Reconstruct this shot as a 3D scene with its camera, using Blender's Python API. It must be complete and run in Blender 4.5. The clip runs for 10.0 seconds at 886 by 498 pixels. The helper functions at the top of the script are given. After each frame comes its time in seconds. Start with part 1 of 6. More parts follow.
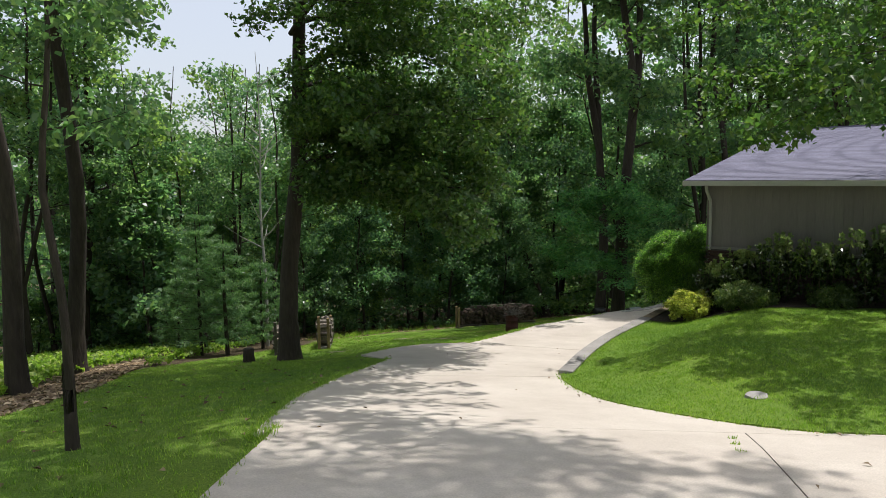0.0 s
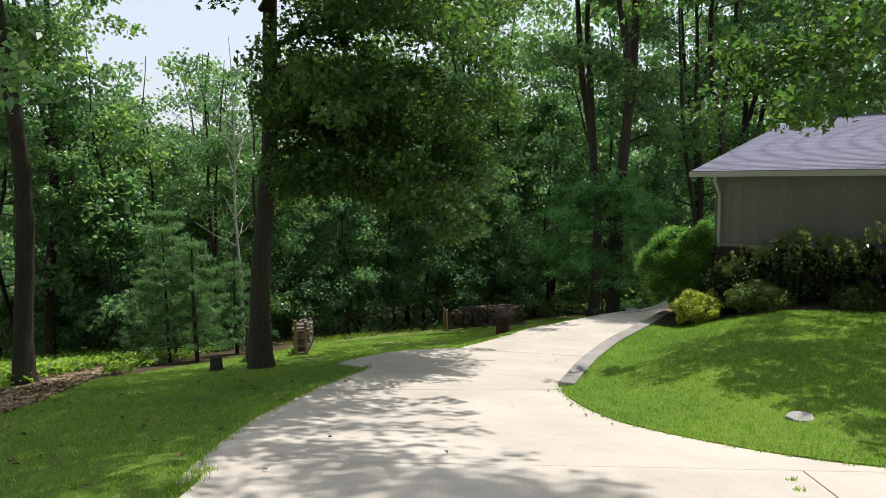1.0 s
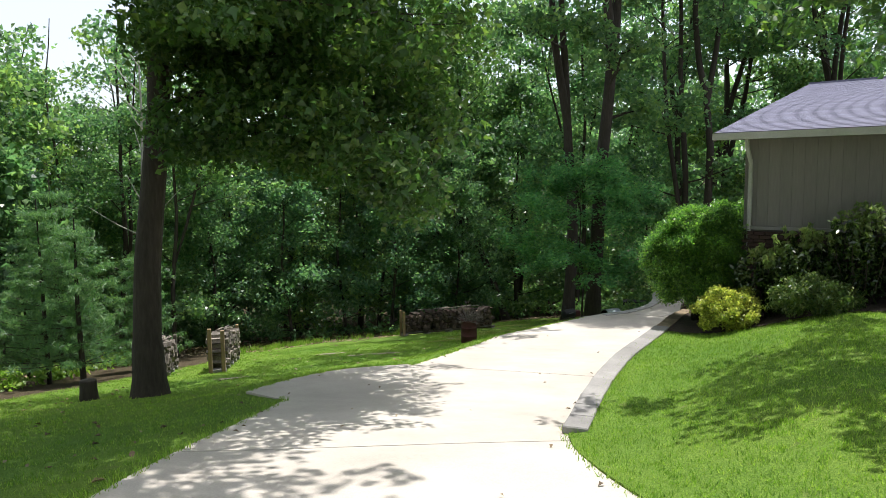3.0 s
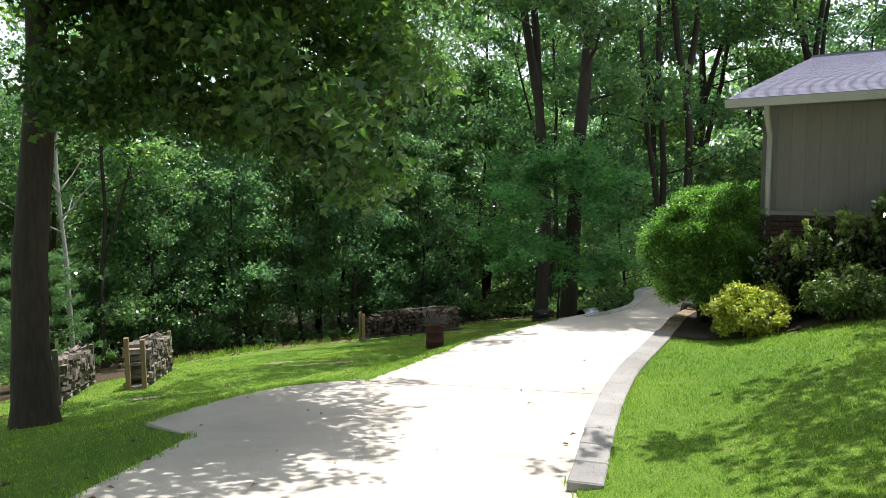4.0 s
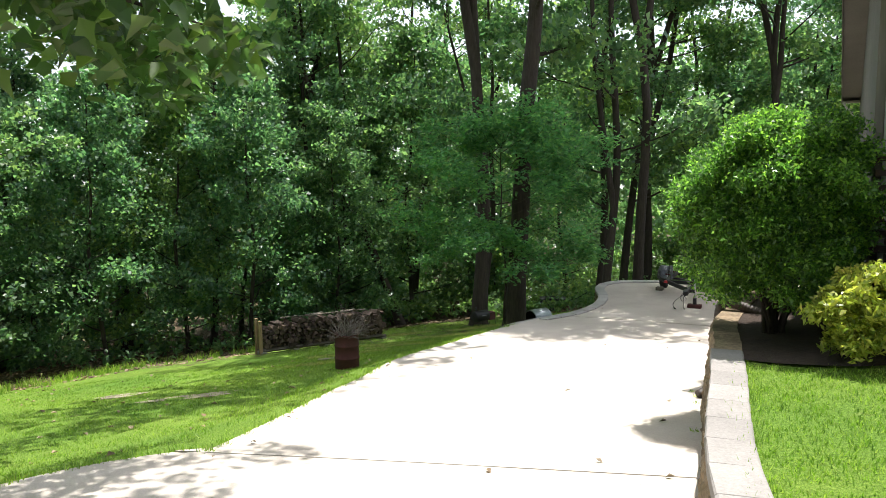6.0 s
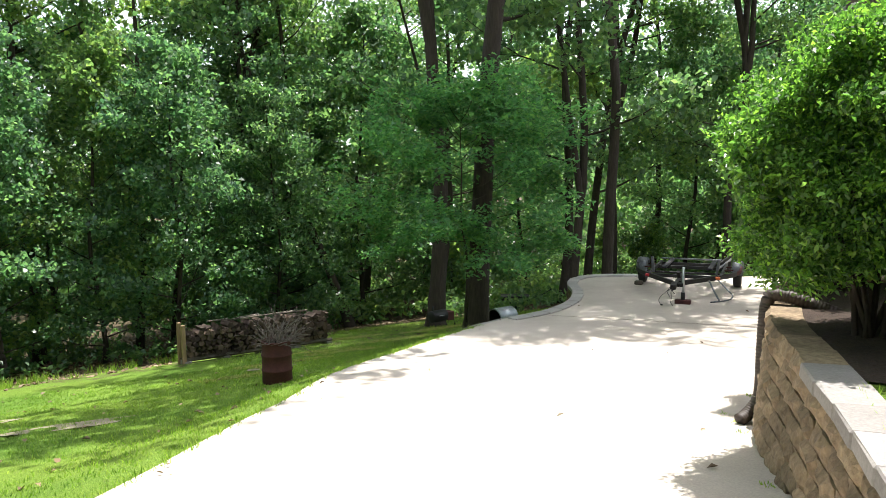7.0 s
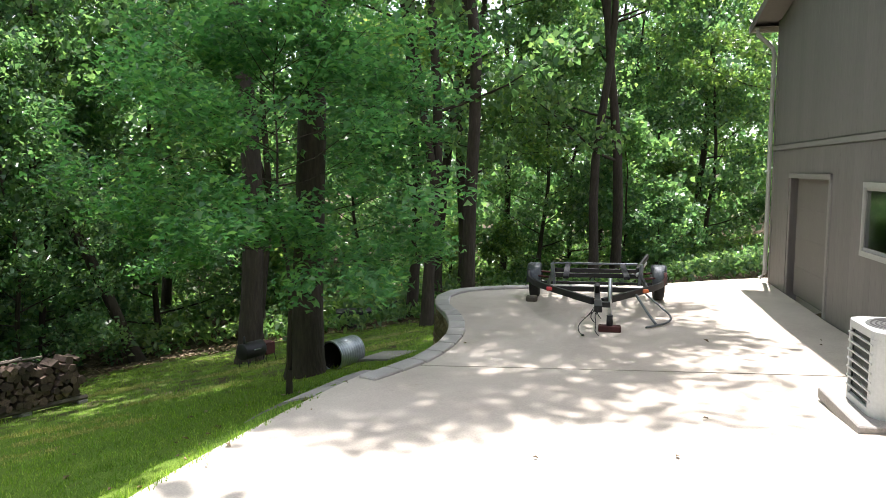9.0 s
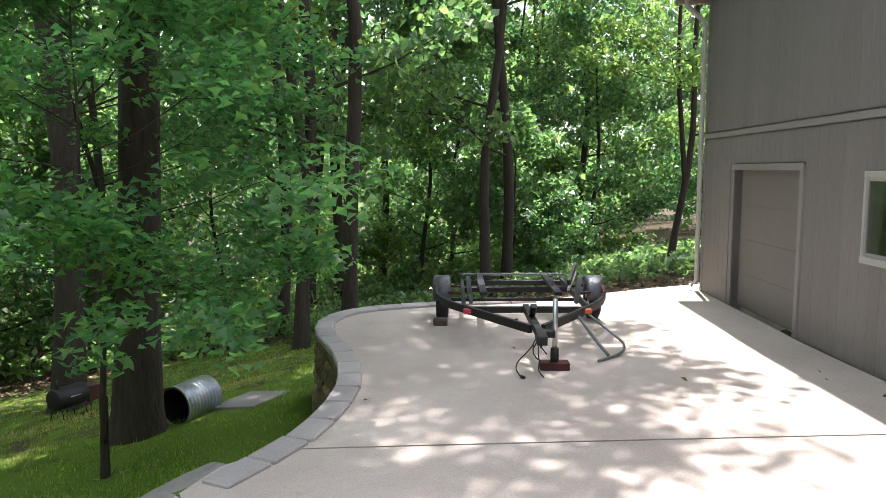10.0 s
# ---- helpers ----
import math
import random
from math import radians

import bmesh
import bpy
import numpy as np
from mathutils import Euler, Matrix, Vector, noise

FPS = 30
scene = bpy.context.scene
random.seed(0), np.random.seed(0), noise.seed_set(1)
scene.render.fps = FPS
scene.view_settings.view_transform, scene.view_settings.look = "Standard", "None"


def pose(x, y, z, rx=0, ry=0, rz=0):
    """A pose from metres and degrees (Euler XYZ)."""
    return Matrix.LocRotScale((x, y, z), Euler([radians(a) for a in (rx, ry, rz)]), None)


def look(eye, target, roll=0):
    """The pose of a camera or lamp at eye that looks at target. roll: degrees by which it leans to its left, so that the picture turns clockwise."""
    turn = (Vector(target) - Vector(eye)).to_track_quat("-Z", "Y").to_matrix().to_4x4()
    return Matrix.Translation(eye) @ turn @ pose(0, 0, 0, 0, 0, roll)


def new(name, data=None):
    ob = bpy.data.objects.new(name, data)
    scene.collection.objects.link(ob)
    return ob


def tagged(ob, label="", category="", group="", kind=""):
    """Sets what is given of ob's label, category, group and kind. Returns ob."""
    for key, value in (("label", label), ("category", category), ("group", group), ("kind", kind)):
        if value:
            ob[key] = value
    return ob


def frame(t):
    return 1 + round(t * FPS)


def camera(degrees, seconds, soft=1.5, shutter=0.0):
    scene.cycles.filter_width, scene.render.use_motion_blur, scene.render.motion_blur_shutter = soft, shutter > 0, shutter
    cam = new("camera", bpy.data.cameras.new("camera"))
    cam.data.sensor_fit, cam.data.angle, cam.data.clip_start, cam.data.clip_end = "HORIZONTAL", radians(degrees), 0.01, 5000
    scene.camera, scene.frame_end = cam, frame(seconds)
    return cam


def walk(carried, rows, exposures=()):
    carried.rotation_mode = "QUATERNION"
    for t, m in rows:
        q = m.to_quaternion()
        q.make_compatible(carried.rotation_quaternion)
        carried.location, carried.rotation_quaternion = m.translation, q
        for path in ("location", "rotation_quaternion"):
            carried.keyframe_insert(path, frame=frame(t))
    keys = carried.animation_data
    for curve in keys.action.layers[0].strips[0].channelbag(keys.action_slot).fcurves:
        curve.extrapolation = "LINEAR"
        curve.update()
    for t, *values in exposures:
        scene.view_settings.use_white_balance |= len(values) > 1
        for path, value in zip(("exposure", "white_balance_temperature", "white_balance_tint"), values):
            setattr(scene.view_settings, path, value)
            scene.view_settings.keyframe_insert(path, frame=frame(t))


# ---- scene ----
cam = camera(64.2, 10.0, 0.8)
METRES, EYE, TILT, LEAN, TURN = 24.0, 5.5, 0.0, 0.0, 0.0
ROWS = [
    (0.0, 0.0, 0.0, 0.0, -0.08, -6.04, 0.76),
    (0.5, 0.001, 0.0307, -0.0043, -0.49, -6.03, 0.75),
    (1.0, 0.0026, 0.0654, -0.0099, -1.03, -6.04, 0.76),
    (1.5, 0.0041, 0.103, -0.0166, -1.64, -6.05, 0.74),
    (2.0, 0.0064, 0.1452, -0.024, -2.33, -6.05, 0.72),
    (2.5, 0.0093, 0.1904, -0.0314, -3.09, -6.06, 0.7),
    (4.0, 0.0243, 0.3346, -0.0556, -7.01, -6.14, 0.63),
    (4.5, 0.0306, 0.3857, -0.0648, -8.36, -6.14, 0.62),
    (5.0, 0.0391, 0.4365, -0.074, -9.84, -6.14, 0.62),
    (5.5, 0.0478, 0.4868, -0.0825, -11.37, -6.17, 0.57),
    (7.0, 0.0833, 0.6335, -0.1119, -16.76, -6.24, 0.57),
    (7.5, 0.098, 0.6842, -0.1209, -18.75, -6.28, 0.57),
    (8.0, 0.1161, 0.7354, -0.125, -21.65, -6.29, 0.53),
    (8.5, 0.136, 0.7908, -0.1283, -25.86, -6.32, 0.46),
    (9.0, 0.1604, 0.8483, -0.1319, -30.59, -6.31, 0.37),
    (9.5, 0.1864, 0.9033, -0.1359, -35.76, -6.29, 0.26),
    (10.0, 0.2151, 0.9549, -0.1391, -41.15, -6.3, 0.2),
]
walk(cam, [(t, pose(0, 0, EYE, TILT, LEAN, TURN) @ pose(METRES * x, METRES * y, METRES * z, 90 + pitch, roll, yaw)) for t, x, y, z, yaw, pitch, roll in ROWS],
     exposures=[(0.0, -0.02, 6250, 12), (1.0, 0.12, 6250, 11), (2.5, 0.38, 6100, 10.5), (4.0, 0.68, 6100, 11.5), (5.5, 0.88, 6220, 12), (7.0, 1.18, 6320, 12.5), (8.5, 1.36, 6300, 14.5), (9.0, 1.38, 6280, 16), (10.0, 1.46, 6180, 21)])

# ---- world and sun ----
SUN_EL, SUN_AZ = radians(72.5), radians(52.5)
world = bpy.data.worlds.new("sky_world")
scene.world = world
world.use_nodes = True
wn = world.node_tree
sky = wn.nodes.new("ShaderNodeTexSky")
sky.sky_type = "NISHITA"
sky.sun_disc = False
sky.sun_elevation, sky.sun_rotation = SUN_EL, SUN_AZ
sky.air_density, sky.dust_density = 1.0, 3.0
wn.nodes["Background"].inputs[1].default_value = 0.15
# thin white summer haze over the whole sky
haze = wn.nodes.new("ShaderNodeMix")
haze.data_type = "RGBA"
haze.inputs[0].default_value = 0.55
haze.inputs[7].default_value = (6.4, 6.5, 6.6, 1)
wn.links.new(sky.outputs[0], haze.inputs[6])
wn.links.new(haze.outputs[2], wn.nodes["Background"].inputs[0])
sun = new("sun", bpy.data.lights.new("sun", "SUN"))
sun.data.energy, sun.data.angle, sun.data.color = 4.6, radians(0.55), (1.0, 0.96, 0.88)
sun.matrix_world = look((0, 0, 0), (-math.sin(SUN_AZ) * math.cos(SUN_EL), -math.cos(SUN_AZ) * math.cos(SUN_EL), -math.sin(SUN_EL)))

# ---- materials ----
def nodes_of(name):
    m = bpy.data.materials.new(name)
    m.use_nodes = True
    nt = m.node_tree
    return m, nt, nt.nodes["Principled BSDF"]


def add_node(nt, kind, **values):
    n = nt.nodes.new(kind)
    for k, v in values.items():
        if k in n.inputs:
            n.inputs[k].default_value = v
    return n


def ramp(nt, fac, stops):
    r = nt.nodes.new("ShaderNodeValToRGB")
    el = r.color_ramp.elements
    while len(el) < len(stops):
        el.new(0.5)
    for e, (p, c) in zip(el, stops):
        e.position, e.color = p, (*c, 1)
    nt.links.new(fac, r.inputs[0])
    return r.outputs[0]


def mixed(nt, fac, a, b, mode="MIX"):
    m = nt.nodes.new("ShaderNodeMix")
    m.data_type, m.blend_type = "RGBA", mode
    for sock, v in ((m.inputs[0], fac), (m.inputs[6], a), (m.inputs[7], b)):
        if isinstance(v, (int, float)):
            sock.default_value = v
        elif isinstance(v, tuple):
            sock.default_value = (*v, 1)
        else:
            nt.links.new(v, sock)
    return m.outputs[2]


def noise_of(nt, scale, detail=4.0, rough=0.6, stretch=None):
    geo = nt.nodes.new("ShaderNodeNewGeometry")
    out = geo.outputs["Position"]
    if stretch:
        mp = nt.nodes.new("ShaderNodeMapping")
        mp.inputs["Scale"].default_value = stretch
        nt.links.new(out, mp.inputs[0])
        out = mp.outputs[0]
    n = add_node(nt, "ShaderNodeTexNoise", Scale=scale, Detail=detail, Roughness=rough)
    nt.links.new(out, n.inputs["Vector"])
    return n.outputs[0]


def bumped(nt, bsdf, height, strength, distance):
    b = add_node(nt, "ShaderNodeBump", Strength=strength, Distance=distance)
    nt.links.new(height, b.inputs["Height"])
    nt.links.new(b.outputs[0], bsdf.inputs["Normal"])


def surface(name, dark, light, big, fine, rough=0.8, bump=0.3, depth=0.01, metal=0.0, vary=0.0, stretch=None):
    """A mottled surface: stains at the large scale, grain at the fine one, a shift of tone from piece to piece."""
    m, nt, b = nodes_of(name)
    n1, n2 = noise_of(nt, big, 5.0, 0.65, stretch), noise_of(nt, fine, 3.0, 0.6, stretch)
    mid = tuple((x + y) / 2 for x, y in zip(dark, light))
    c1 = ramp(nt, n1, [(0.3, dark), (0.7, light)])
    c2 = ramp(nt, n2, [(0.3, dark), (0.55, mid), (0.75, light)])
    col = mixed(nt, 0.5, c1, c2)
    if vary:
        info = nt.nodes.new("ShaderNodeObjectInfo")
        col = mixed(nt, 1.0, col, ramp(nt, info.outputs["Random"], [(0.0, (1 - vary,) * 3), (1.0, (1 + vary,) * 3)]), "MULTIPLY")
    nt.links.new(col, b.inputs["Base Color"])
    b.inputs["Roughness"].default_value, b.inputs["Metallic"].default_value = rough, metal
    if bump:
        bumped(nt, b, n2, bump, depth)
    return m


def leaf_material(name, stops, glow=0.5, rough=0.42, vary=False):
    """Leaves: tone from leaf to leaf, light shining through them."""
    m, nt, b = nodes_of(name)
    geo = nt.nodes.new("ShaderNodeNewGeometry")
    col = ramp(nt, geo.outputs["Random Per Island"], stops)
    patch = ramp(nt, noise_of(nt, 0.35, 2.0), [(0.3, (0.75, 0.8, 0.85)), (0.7, (1.2, 1.15, 1.0))])
    col = mixed(nt, 1.0, col, patch, "MULTIPLY")
    if vary:
        info = nt.nodes.new("ShaderNodeObjectInfo")
        tone = ramp(nt, info.outputs["Random"], [(0.0, (0.72, 0.86, 0.95)), (0.45, (0.95, 1.0, 1.0)), (0.75, (1.06, 1.04, 0.86)), (1.0, (1.2, 1.12, 0.72))])
        col = mixed(nt, 1.0, col, tone, "MULTIPLY")
    nt.links.new(col, b.inputs["Base Color"])
    b.inputs["Roughness"].default_value = rough
    b.inputs["Specular IOR Level"].default_value = 0.55
    tr = nt.nodes.new("ShaderNodeBsdfTranslucent")
    nt.links.new(mixed(nt, 1.0, col, (2.3, 2.68, 1.48), "MULTIPLY"), tr.inputs[0])
    mx = nt.nodes.new("ShaderNodeMixShader")
    mx.inputs[0].default_value = glow
    nt.links.new(b.outputs[0], mx.inputs[1])
    nt.links.new(tr.outputs[0], mx.inputs[2])
    nt.links.new(mx.outputs[0], nt.nodes["Material Output"].inputs[0])
    return m


def concrete_material():
    m, nt, b = nodes_of("concrete")
    stains = ramp(nt, noise_of(nt, 0.45, 6.0, 0.7), [(0.3, (0.415, 0.36, 0.305)), (0.7, (0.58, 0.52, 0.452))])
    grain = ramp(nt, noise_of(nt, 60.0, 3.0), [(0.25, (0.82, 0.82, 0.82)), (0.75, (1.12, 1.12, 1.12))])
    col = mixed(nt, 1.0, stains, grain, "MULTIPLY")
    spots = ramp(nt, noise_of(nt, 5.0, 5.0, 0.75), [(0.60, (1, 1, 1)), (0.72, (0.86, 0.83, 0.79))])
    col = mixed(nt, 0.7, col, mixed(nt, 1.0, col, spots, "MULTIPLY"))
    nt.links.new(col, b.inputs["Base Color"])
    b.inputs["Roughness"].default_value = 0.85
    bumped(nt, b, noise_of(nt, 90.0, 4.0), 0.25, 0.004)
    return m


def ground_material():
    """Mown grass, thin at the wood's edge, giving way to brown leaf litter."""
    m, nt, b = nodes_of("grass_and_litter")
    n_big, n_mid, n_fine = noise_of(nt, 0.35, 4.0), noise_of(nt, 2.2, 4.0, 0.7), noise_of(nt, 45.0, 4.0, 0.7)
    grass = ramp(nt, n_fine, [(0.25, (0.055, 0.11, 0.014)), (0.5, (0.13, 0.225, 0.030)), (0.75, (0.23, 0.33, 0.06))])
    tint = ramp(nt, n_big, [(0.3, (0.75, 0.85, 0.7)), (0.7, (1.25, 1.12, 1.0))])
    grass = mixed(nt, 1.0, grass, tint, "MULTIPLY")
    dry = ramp(nt, n_fine, [(0.3, (0.13, 0.10, 0.05)), (0.7, (0.30, 0.25, 0.13))])
    grass = mixed(nt, ramp(nt, n_mid, [(0.60, (0, 0, 0)), (0.78, (0.5, 0.5, 0.5))]), grass, dry)
    litter = ramp(nt, noise_of(nt, 22.0, 5.0, 0.8), [(0.3, (0.030, 0.020, 0.012)), (0.5, (0.075, 0.055, 0.032)), (0.72, (0.16, 0.125, 0.075))])
    at = nt.nodes.new("ShaderNodeAttribute")
    at.attribute_name = "litter"
    edge = nt.nodes.new("ShaderNodeMath")
    edge.operation = "ADD"
    nt.links.new(at.outputs["Fac"], edge.inputs[0])
    sub = nt.nodes.new("ShaderNodeMath")
    sub.operation = "MULTIPLY_ADD"
    nt.links.new(n_mid, sub.inputs[0])
    sub.inputs[1].default_value, sub.inputs[2].default_value = 0.9, -0.45
    nt.links.new(sub.outputs[0], edge.inputs[1])
    mask = ramp(nt, edge.outputs[0], [(0.4, (0, 0, 0)), (0.6, (1, 1, 1))])
    col = mixed(nt, mask, grass, litter)
    nt.links.new(col, b.inputs["Base Color"])
    b.inputs["Roughness"].default_value = 0.9
    b.inputs["Specular IOR Level"].default_value = 0.2
    bumped(nt, b, n_fine, 0.8, 0.05)
    return m


CONCRETE = concrete_material()
GROUND = ground_material()
GRASS = leaf_material("grass_blade", [(0.0, (0.095, 0.17, 0.022)), (0.6, (0.18, 0.275, 0.038)), (1.0, (0.31, 0.36, 0.095))], 0.42, 0.5)
OAK_LEAF = leaf_material("oak_leaf", [(0.0, (0.035, 0.075, 0.022)), (0.6, (0.060, 0.115, 0.030)), (1.0, (0.11, 0.155, 0.036))], 0.42)
WOOD_LEAF = leaf_material("woodland_leaf", [(0.0, (0.060, 0.114, 0.068)), (0.55, (0.104, 0.170, 0.094)), (1.0, (0.188, 0.248, 0.120))], 0.51, 0.33, True)
MAPLE_LEAF = leaf_material("maple_leaf", [(0.0, (0.050, 0.130, 0.062)), (0.6, (0.075, 0.178, 0.080)), (1.0, (0.13, 0.23, 0.085))], 0.54)
PINE_LEAF = leaf_material("pine_needle", [(0.0, (0.055, 0.12, 0.055)), (0.6, (0.095, 0.18, 0.075)), (1.0, (0.16, 0.25, 0.095))], 0.34)
HOLLY_LEAF = leaf_material("holly_leaf", [(0.0, (0.034, 0.078, 0.024)), (0.6, (0.082, 0.172, 0.038)), (1.0, (0.20, 0.32, 0.06))], 0.5, 0.32)
GOLD_LEAF = leaf_material("golden_shrub_leaf", [(0.0, (0.12, 0.16, 0.03)), (0.6, (0.28, 0.30, 0.06)), (1.0, (0.48, 0.44, 0.12))], 0.38)
AZALEA_LEAF = leaf_material("azalea_leaf", [(0.0, (0.035, 0.07, 0.02)), (0.6, (0.075, 0.12, 0.03)), (1.0, (0.16, 0.19, 0.06))], 0.3)
DRY_GRASS = leaf_material("dry_grass_blade", [(0.0, (0.20, 0.20, 0.07)), (0.6, (0.36, 0.33, 0.14)), (1.0, (0.52, 0.46, 0.25))], 0.3, 0.6)
HEDGE_LEAF = leaf_material("dark_hedge_leaf", [(0.0, (0.018, 0.032, 0.012)), (0.6, (0.035, 0.06, 0.018)), (1.0, (0.08, 0.11, 0.03))], 0.22, 0.25)
SHOOT_LEAF = leaf_material("pale_shoot_leaf", [(0.0, (0.10, 0.15, 0.05)), (0.6, (0.17, 0.22, 0.08)), (1.0, (0.28, 0.29, 0.14))], 0.4)
DEAD_LEAF = leaf_material("dead_leaf", [(0.0, (0.07, 0.045, 0.025)), (0.6, (0.18, 0.12, 0.07)), (1.0, (0.34, 0.26, 0.18))], 0.1, 0.8)
BARK = surface("bark", (0.014, 0.010, 0.007), (0.072, 0.055, 0.040), 1.5, 18.0, 0.95, 0.9, 0.03, stretch=(1, 1, 0.18))
# near-black fill; in the culvert it stands in for the shade inside
DARK_FILL = surface("dark_fill_and_pipe_shade", (0.006, 0.005, 0.004), (0.022, 0.018, 0.014), 6.0, 50.0, 0.95, 0.6, 0.01)
PALE_BARK = surface("weathered_dead_wood", (0.20, 0.19, 0.17), (0.50, 0.48, 0.44), 2.0, 30.0, 0.9, 0.4, 0.01, stretch=(1, 1, 0.2))
BLOCK = surface("tan_split_block", (0.095, 0.068, 0.042), (0.37, 0.275, 0.17), 2.5, 22.0, 0.95, 0.9, 0.02, vary=0.28)
PALE_CAP = surface("pale_grey_block_cap", (0.34, 0.32, 0.30), (0.50, 0.475, 0.45), 2.0, 50.0, 0.92, 0.4, 0.006, vary=0.12)
CAP = surface("grey_block_cap", (0.19, 0.175, 0.165), (0.36, 0.335, 0.31), 2.0, 50.0, 0.92, 0.4, 0.006, vary=0.12)
SIDING = surface("grey_painted_siding", (0.165, 0.150, 0.139), (0.228, 0.208, 0.193), 0.6, 35.0, 0.75, 0.25, 0.003, vary=0.05, stretch=(1, 1, 0.12))
DOOR_PAINT = surface("grey_brown_door_paint", (0.155, 0.140, 0.126), (0.20, 0.182, 0.164), 0.8, 30.0, 0.7, 0.1, 0.002)
FRAME = surface("grey_frame_paint", (0.22, 0.205, 0.19), (0.29, 0.272, 0.255), 1.2, 40.0, 0.7, 0.1, 0.002)
TRIM = surface("pale_grey_trim", (0.34, 0.33, 0.31), (0.48, 0.47, 0.44), 1.5, 40.0, 0.6, 0.1, 0.002)
SOFFIT = surface("grey_soffit", (0.16, 0.145, 0.13), (0.24, 0.22, 0.20), 1.0, 30.0, 0.8, 0.1, 0.002)
BRICK = surface("dark_red_brick", (0.026, 0.015, 0.012), (0.070, 0.036, 0.028), 3.0, 40.0, 0.9, 0.5, 0.006, vary=0.25)
MORTAR = surface("mortar", (0.055, 0.048, 0.042), (0.10, 0.09, 0.08), 3.0, 60.0, 0.95, 0.4, 0.004)
SHINGLE = surface("grey_violet_shingle", (0.098, 0.094, 0.135), (0.205, 0.198, 0.272), 4.0, 55.0, 0.9, 0.7, 0.008, vary=0.15)
RUST = surface("rusted_steel", (0.038, 0.012, 0.011), (0.118, 0.033, 0.028), 3.0, 40.0, 0.85, 0.3, 0.004)
GALV = surface("galvanised_steel", (0.24, 0.27, 0.29), (0.48, 0.52, 0.55), 3.0, 25.0, 0.42, 0.1, 0.003, metal=0.6)
BLACK_STEEL = surface("black_painted_steel", (0.006, 0.006, 0.007), (0.020, 0.019, 0.019), 3.0, 60.0, 0.6, 0.1, 0.001)
DULL_STEEL = surface("dull_grey_steel", (0.10, 0.11, 0.12), (0.24, 0.26, 0.28), 3.0, 30.0, 0.5, 0.1, 0.002, metal=0.4)
RUBBER = surface("tyre_rubber", (0.014, 0.014, 0.014), (0.035, 0.034, 0.032), 6.0, 60.0, 0.85, 0.2, 0.002)
CARPET = surface("dark_bunk_carpet", (0.02, 0.02, 0.022), (0.05, 0.05, 0.055), 8.0, 120.0, 1.0, 0.5, 0.004)
AC_PAINT = surface("light_grey_enamel", (0.42, 0.43, 0.42), (0.55, 0.56, 0.55), 1.5, 40.0, 0.4, 0.05, 0.001)
COIL = surface("dark_condenser_coil", (0.05, 0.055, 0.05), (0.12, 0.125, 0.12), 6.0, 120.0, 0.6, 0.4, 0.003, metal=0.3)
HOSE = surface("brown_corrugated_plastic", (0.035, 0.026, 0.020), (0.085, 0.062, 0.048), 4.0, 40.0, 0.6, 0.1, 0.002)
LOG_BARK = surface("split_firewood", (0.022, 0.017, 0.013), (0.30, 0.255, 0.21), 9.0, 55.0, 0.95, 0.6, 0.006, vary=0.6)
OLD_LOG = surface("old_dark_firewood", (0.018, 0.012, 0.010), (0.17, 0.115, 0.085), 9.0, 55.0, 0.95, 0.6, 0.006, vary=0.6)
TWIG = surface("dry_twig", (0.075, 0.062, 0.052), (0.22, 0.185, 0.155), 6.0, 40.0, 0.9, 0.2, 0.003)
POST_WOOD = surface("weathered_timber", (0.15, 0.095, 0.05), (0.34, 0.235, 0.13), 3.0, 30.0, 0.85, 0.4, 0.004, vary=0.2, stretch=(1, 1, 0.15))
DARK_TIMBER = surface("dark_weathered_timber", (0.06, 0.05, 0.04), (0.16, 0.135, 0.11), 3.0, 30.0, 0.9, 0.4, 0.004, vary=0.2)
MULCH = surface("dark_mulch", (0.018, 0.012, 0.009), (0.075, 0.048, 0.032), 4.0, 35.0, 1.0, 0.9, 0.03)
ORANGE = surface("amber_reflector", (0.5, 0.10, 0.02), (0.65, 0.16, 0.04), 5.0, 40.0, 0.3, 0.0)
RED = surface("red_badge", (0.45, 0.03, 0.04), (0.6, 0.05, 0.06), 5.0, 40.0, 0.4, 0.0)
STEEL = surface("bright_steel", (0.45, 0.46, 0.47), (0.68, 0.69, 0.70), 4.0, 40.0, 0.3, 0.05, 0.001, metal=0.9)
DIRT = surface("bare_dirt", (0.20, 0.175, 0.105), (0.40, 0.345, 0.235), 2.0, 30.0, 1.0, 0.6, 0.02)


def glass_material():
    m, nt, b = nodes_of("window_glass")
    b.inputs["Base Color"].default_value = (0.9, 0.95, 0.93, 1)
    b.inputs["Roughness"].default_value = 0.03
    b.inputs["Transmission Weight"].default_value = 1.0
    return m


GLASS = glass_material()
DARK_ROOM = surface("dark_room_wall", (0.02, 0.02, 0.02), (0.05, 0.045, 0.04), 1.0, 10.0, 0.9, 0.0)

# ---- mesh helpers ----
def mesh_from(name, verts, faces, mat, smooth=False):
    me = bpy.data.meshes.new(name)
    me.from_pydata([tuple(v) for v in verts], [], [tuple(f) for f in faces])
    me.materials.append(mat)
    if smooth:
        me.polygons.foreach_set("use_smooth", [True] * len(me.polygons))
    me.update()
    return me


def part(name, bm, material, parent, label=""):
    """Links a bmesh, or a finished mesh, as one object under a thing or a part."""
    if isinstance(bm, bpy.types.Mesh):
        me = bm
    else:
        me = bpy.data.meshes.new(name)
        bm.normal_update()
        bm.to_mesh(me)
        bm.free()
        me.materials.append(material)
    ob = new(name, me)
    ob.parent = parent
    if label:
        ob["label"] = label
    return ob


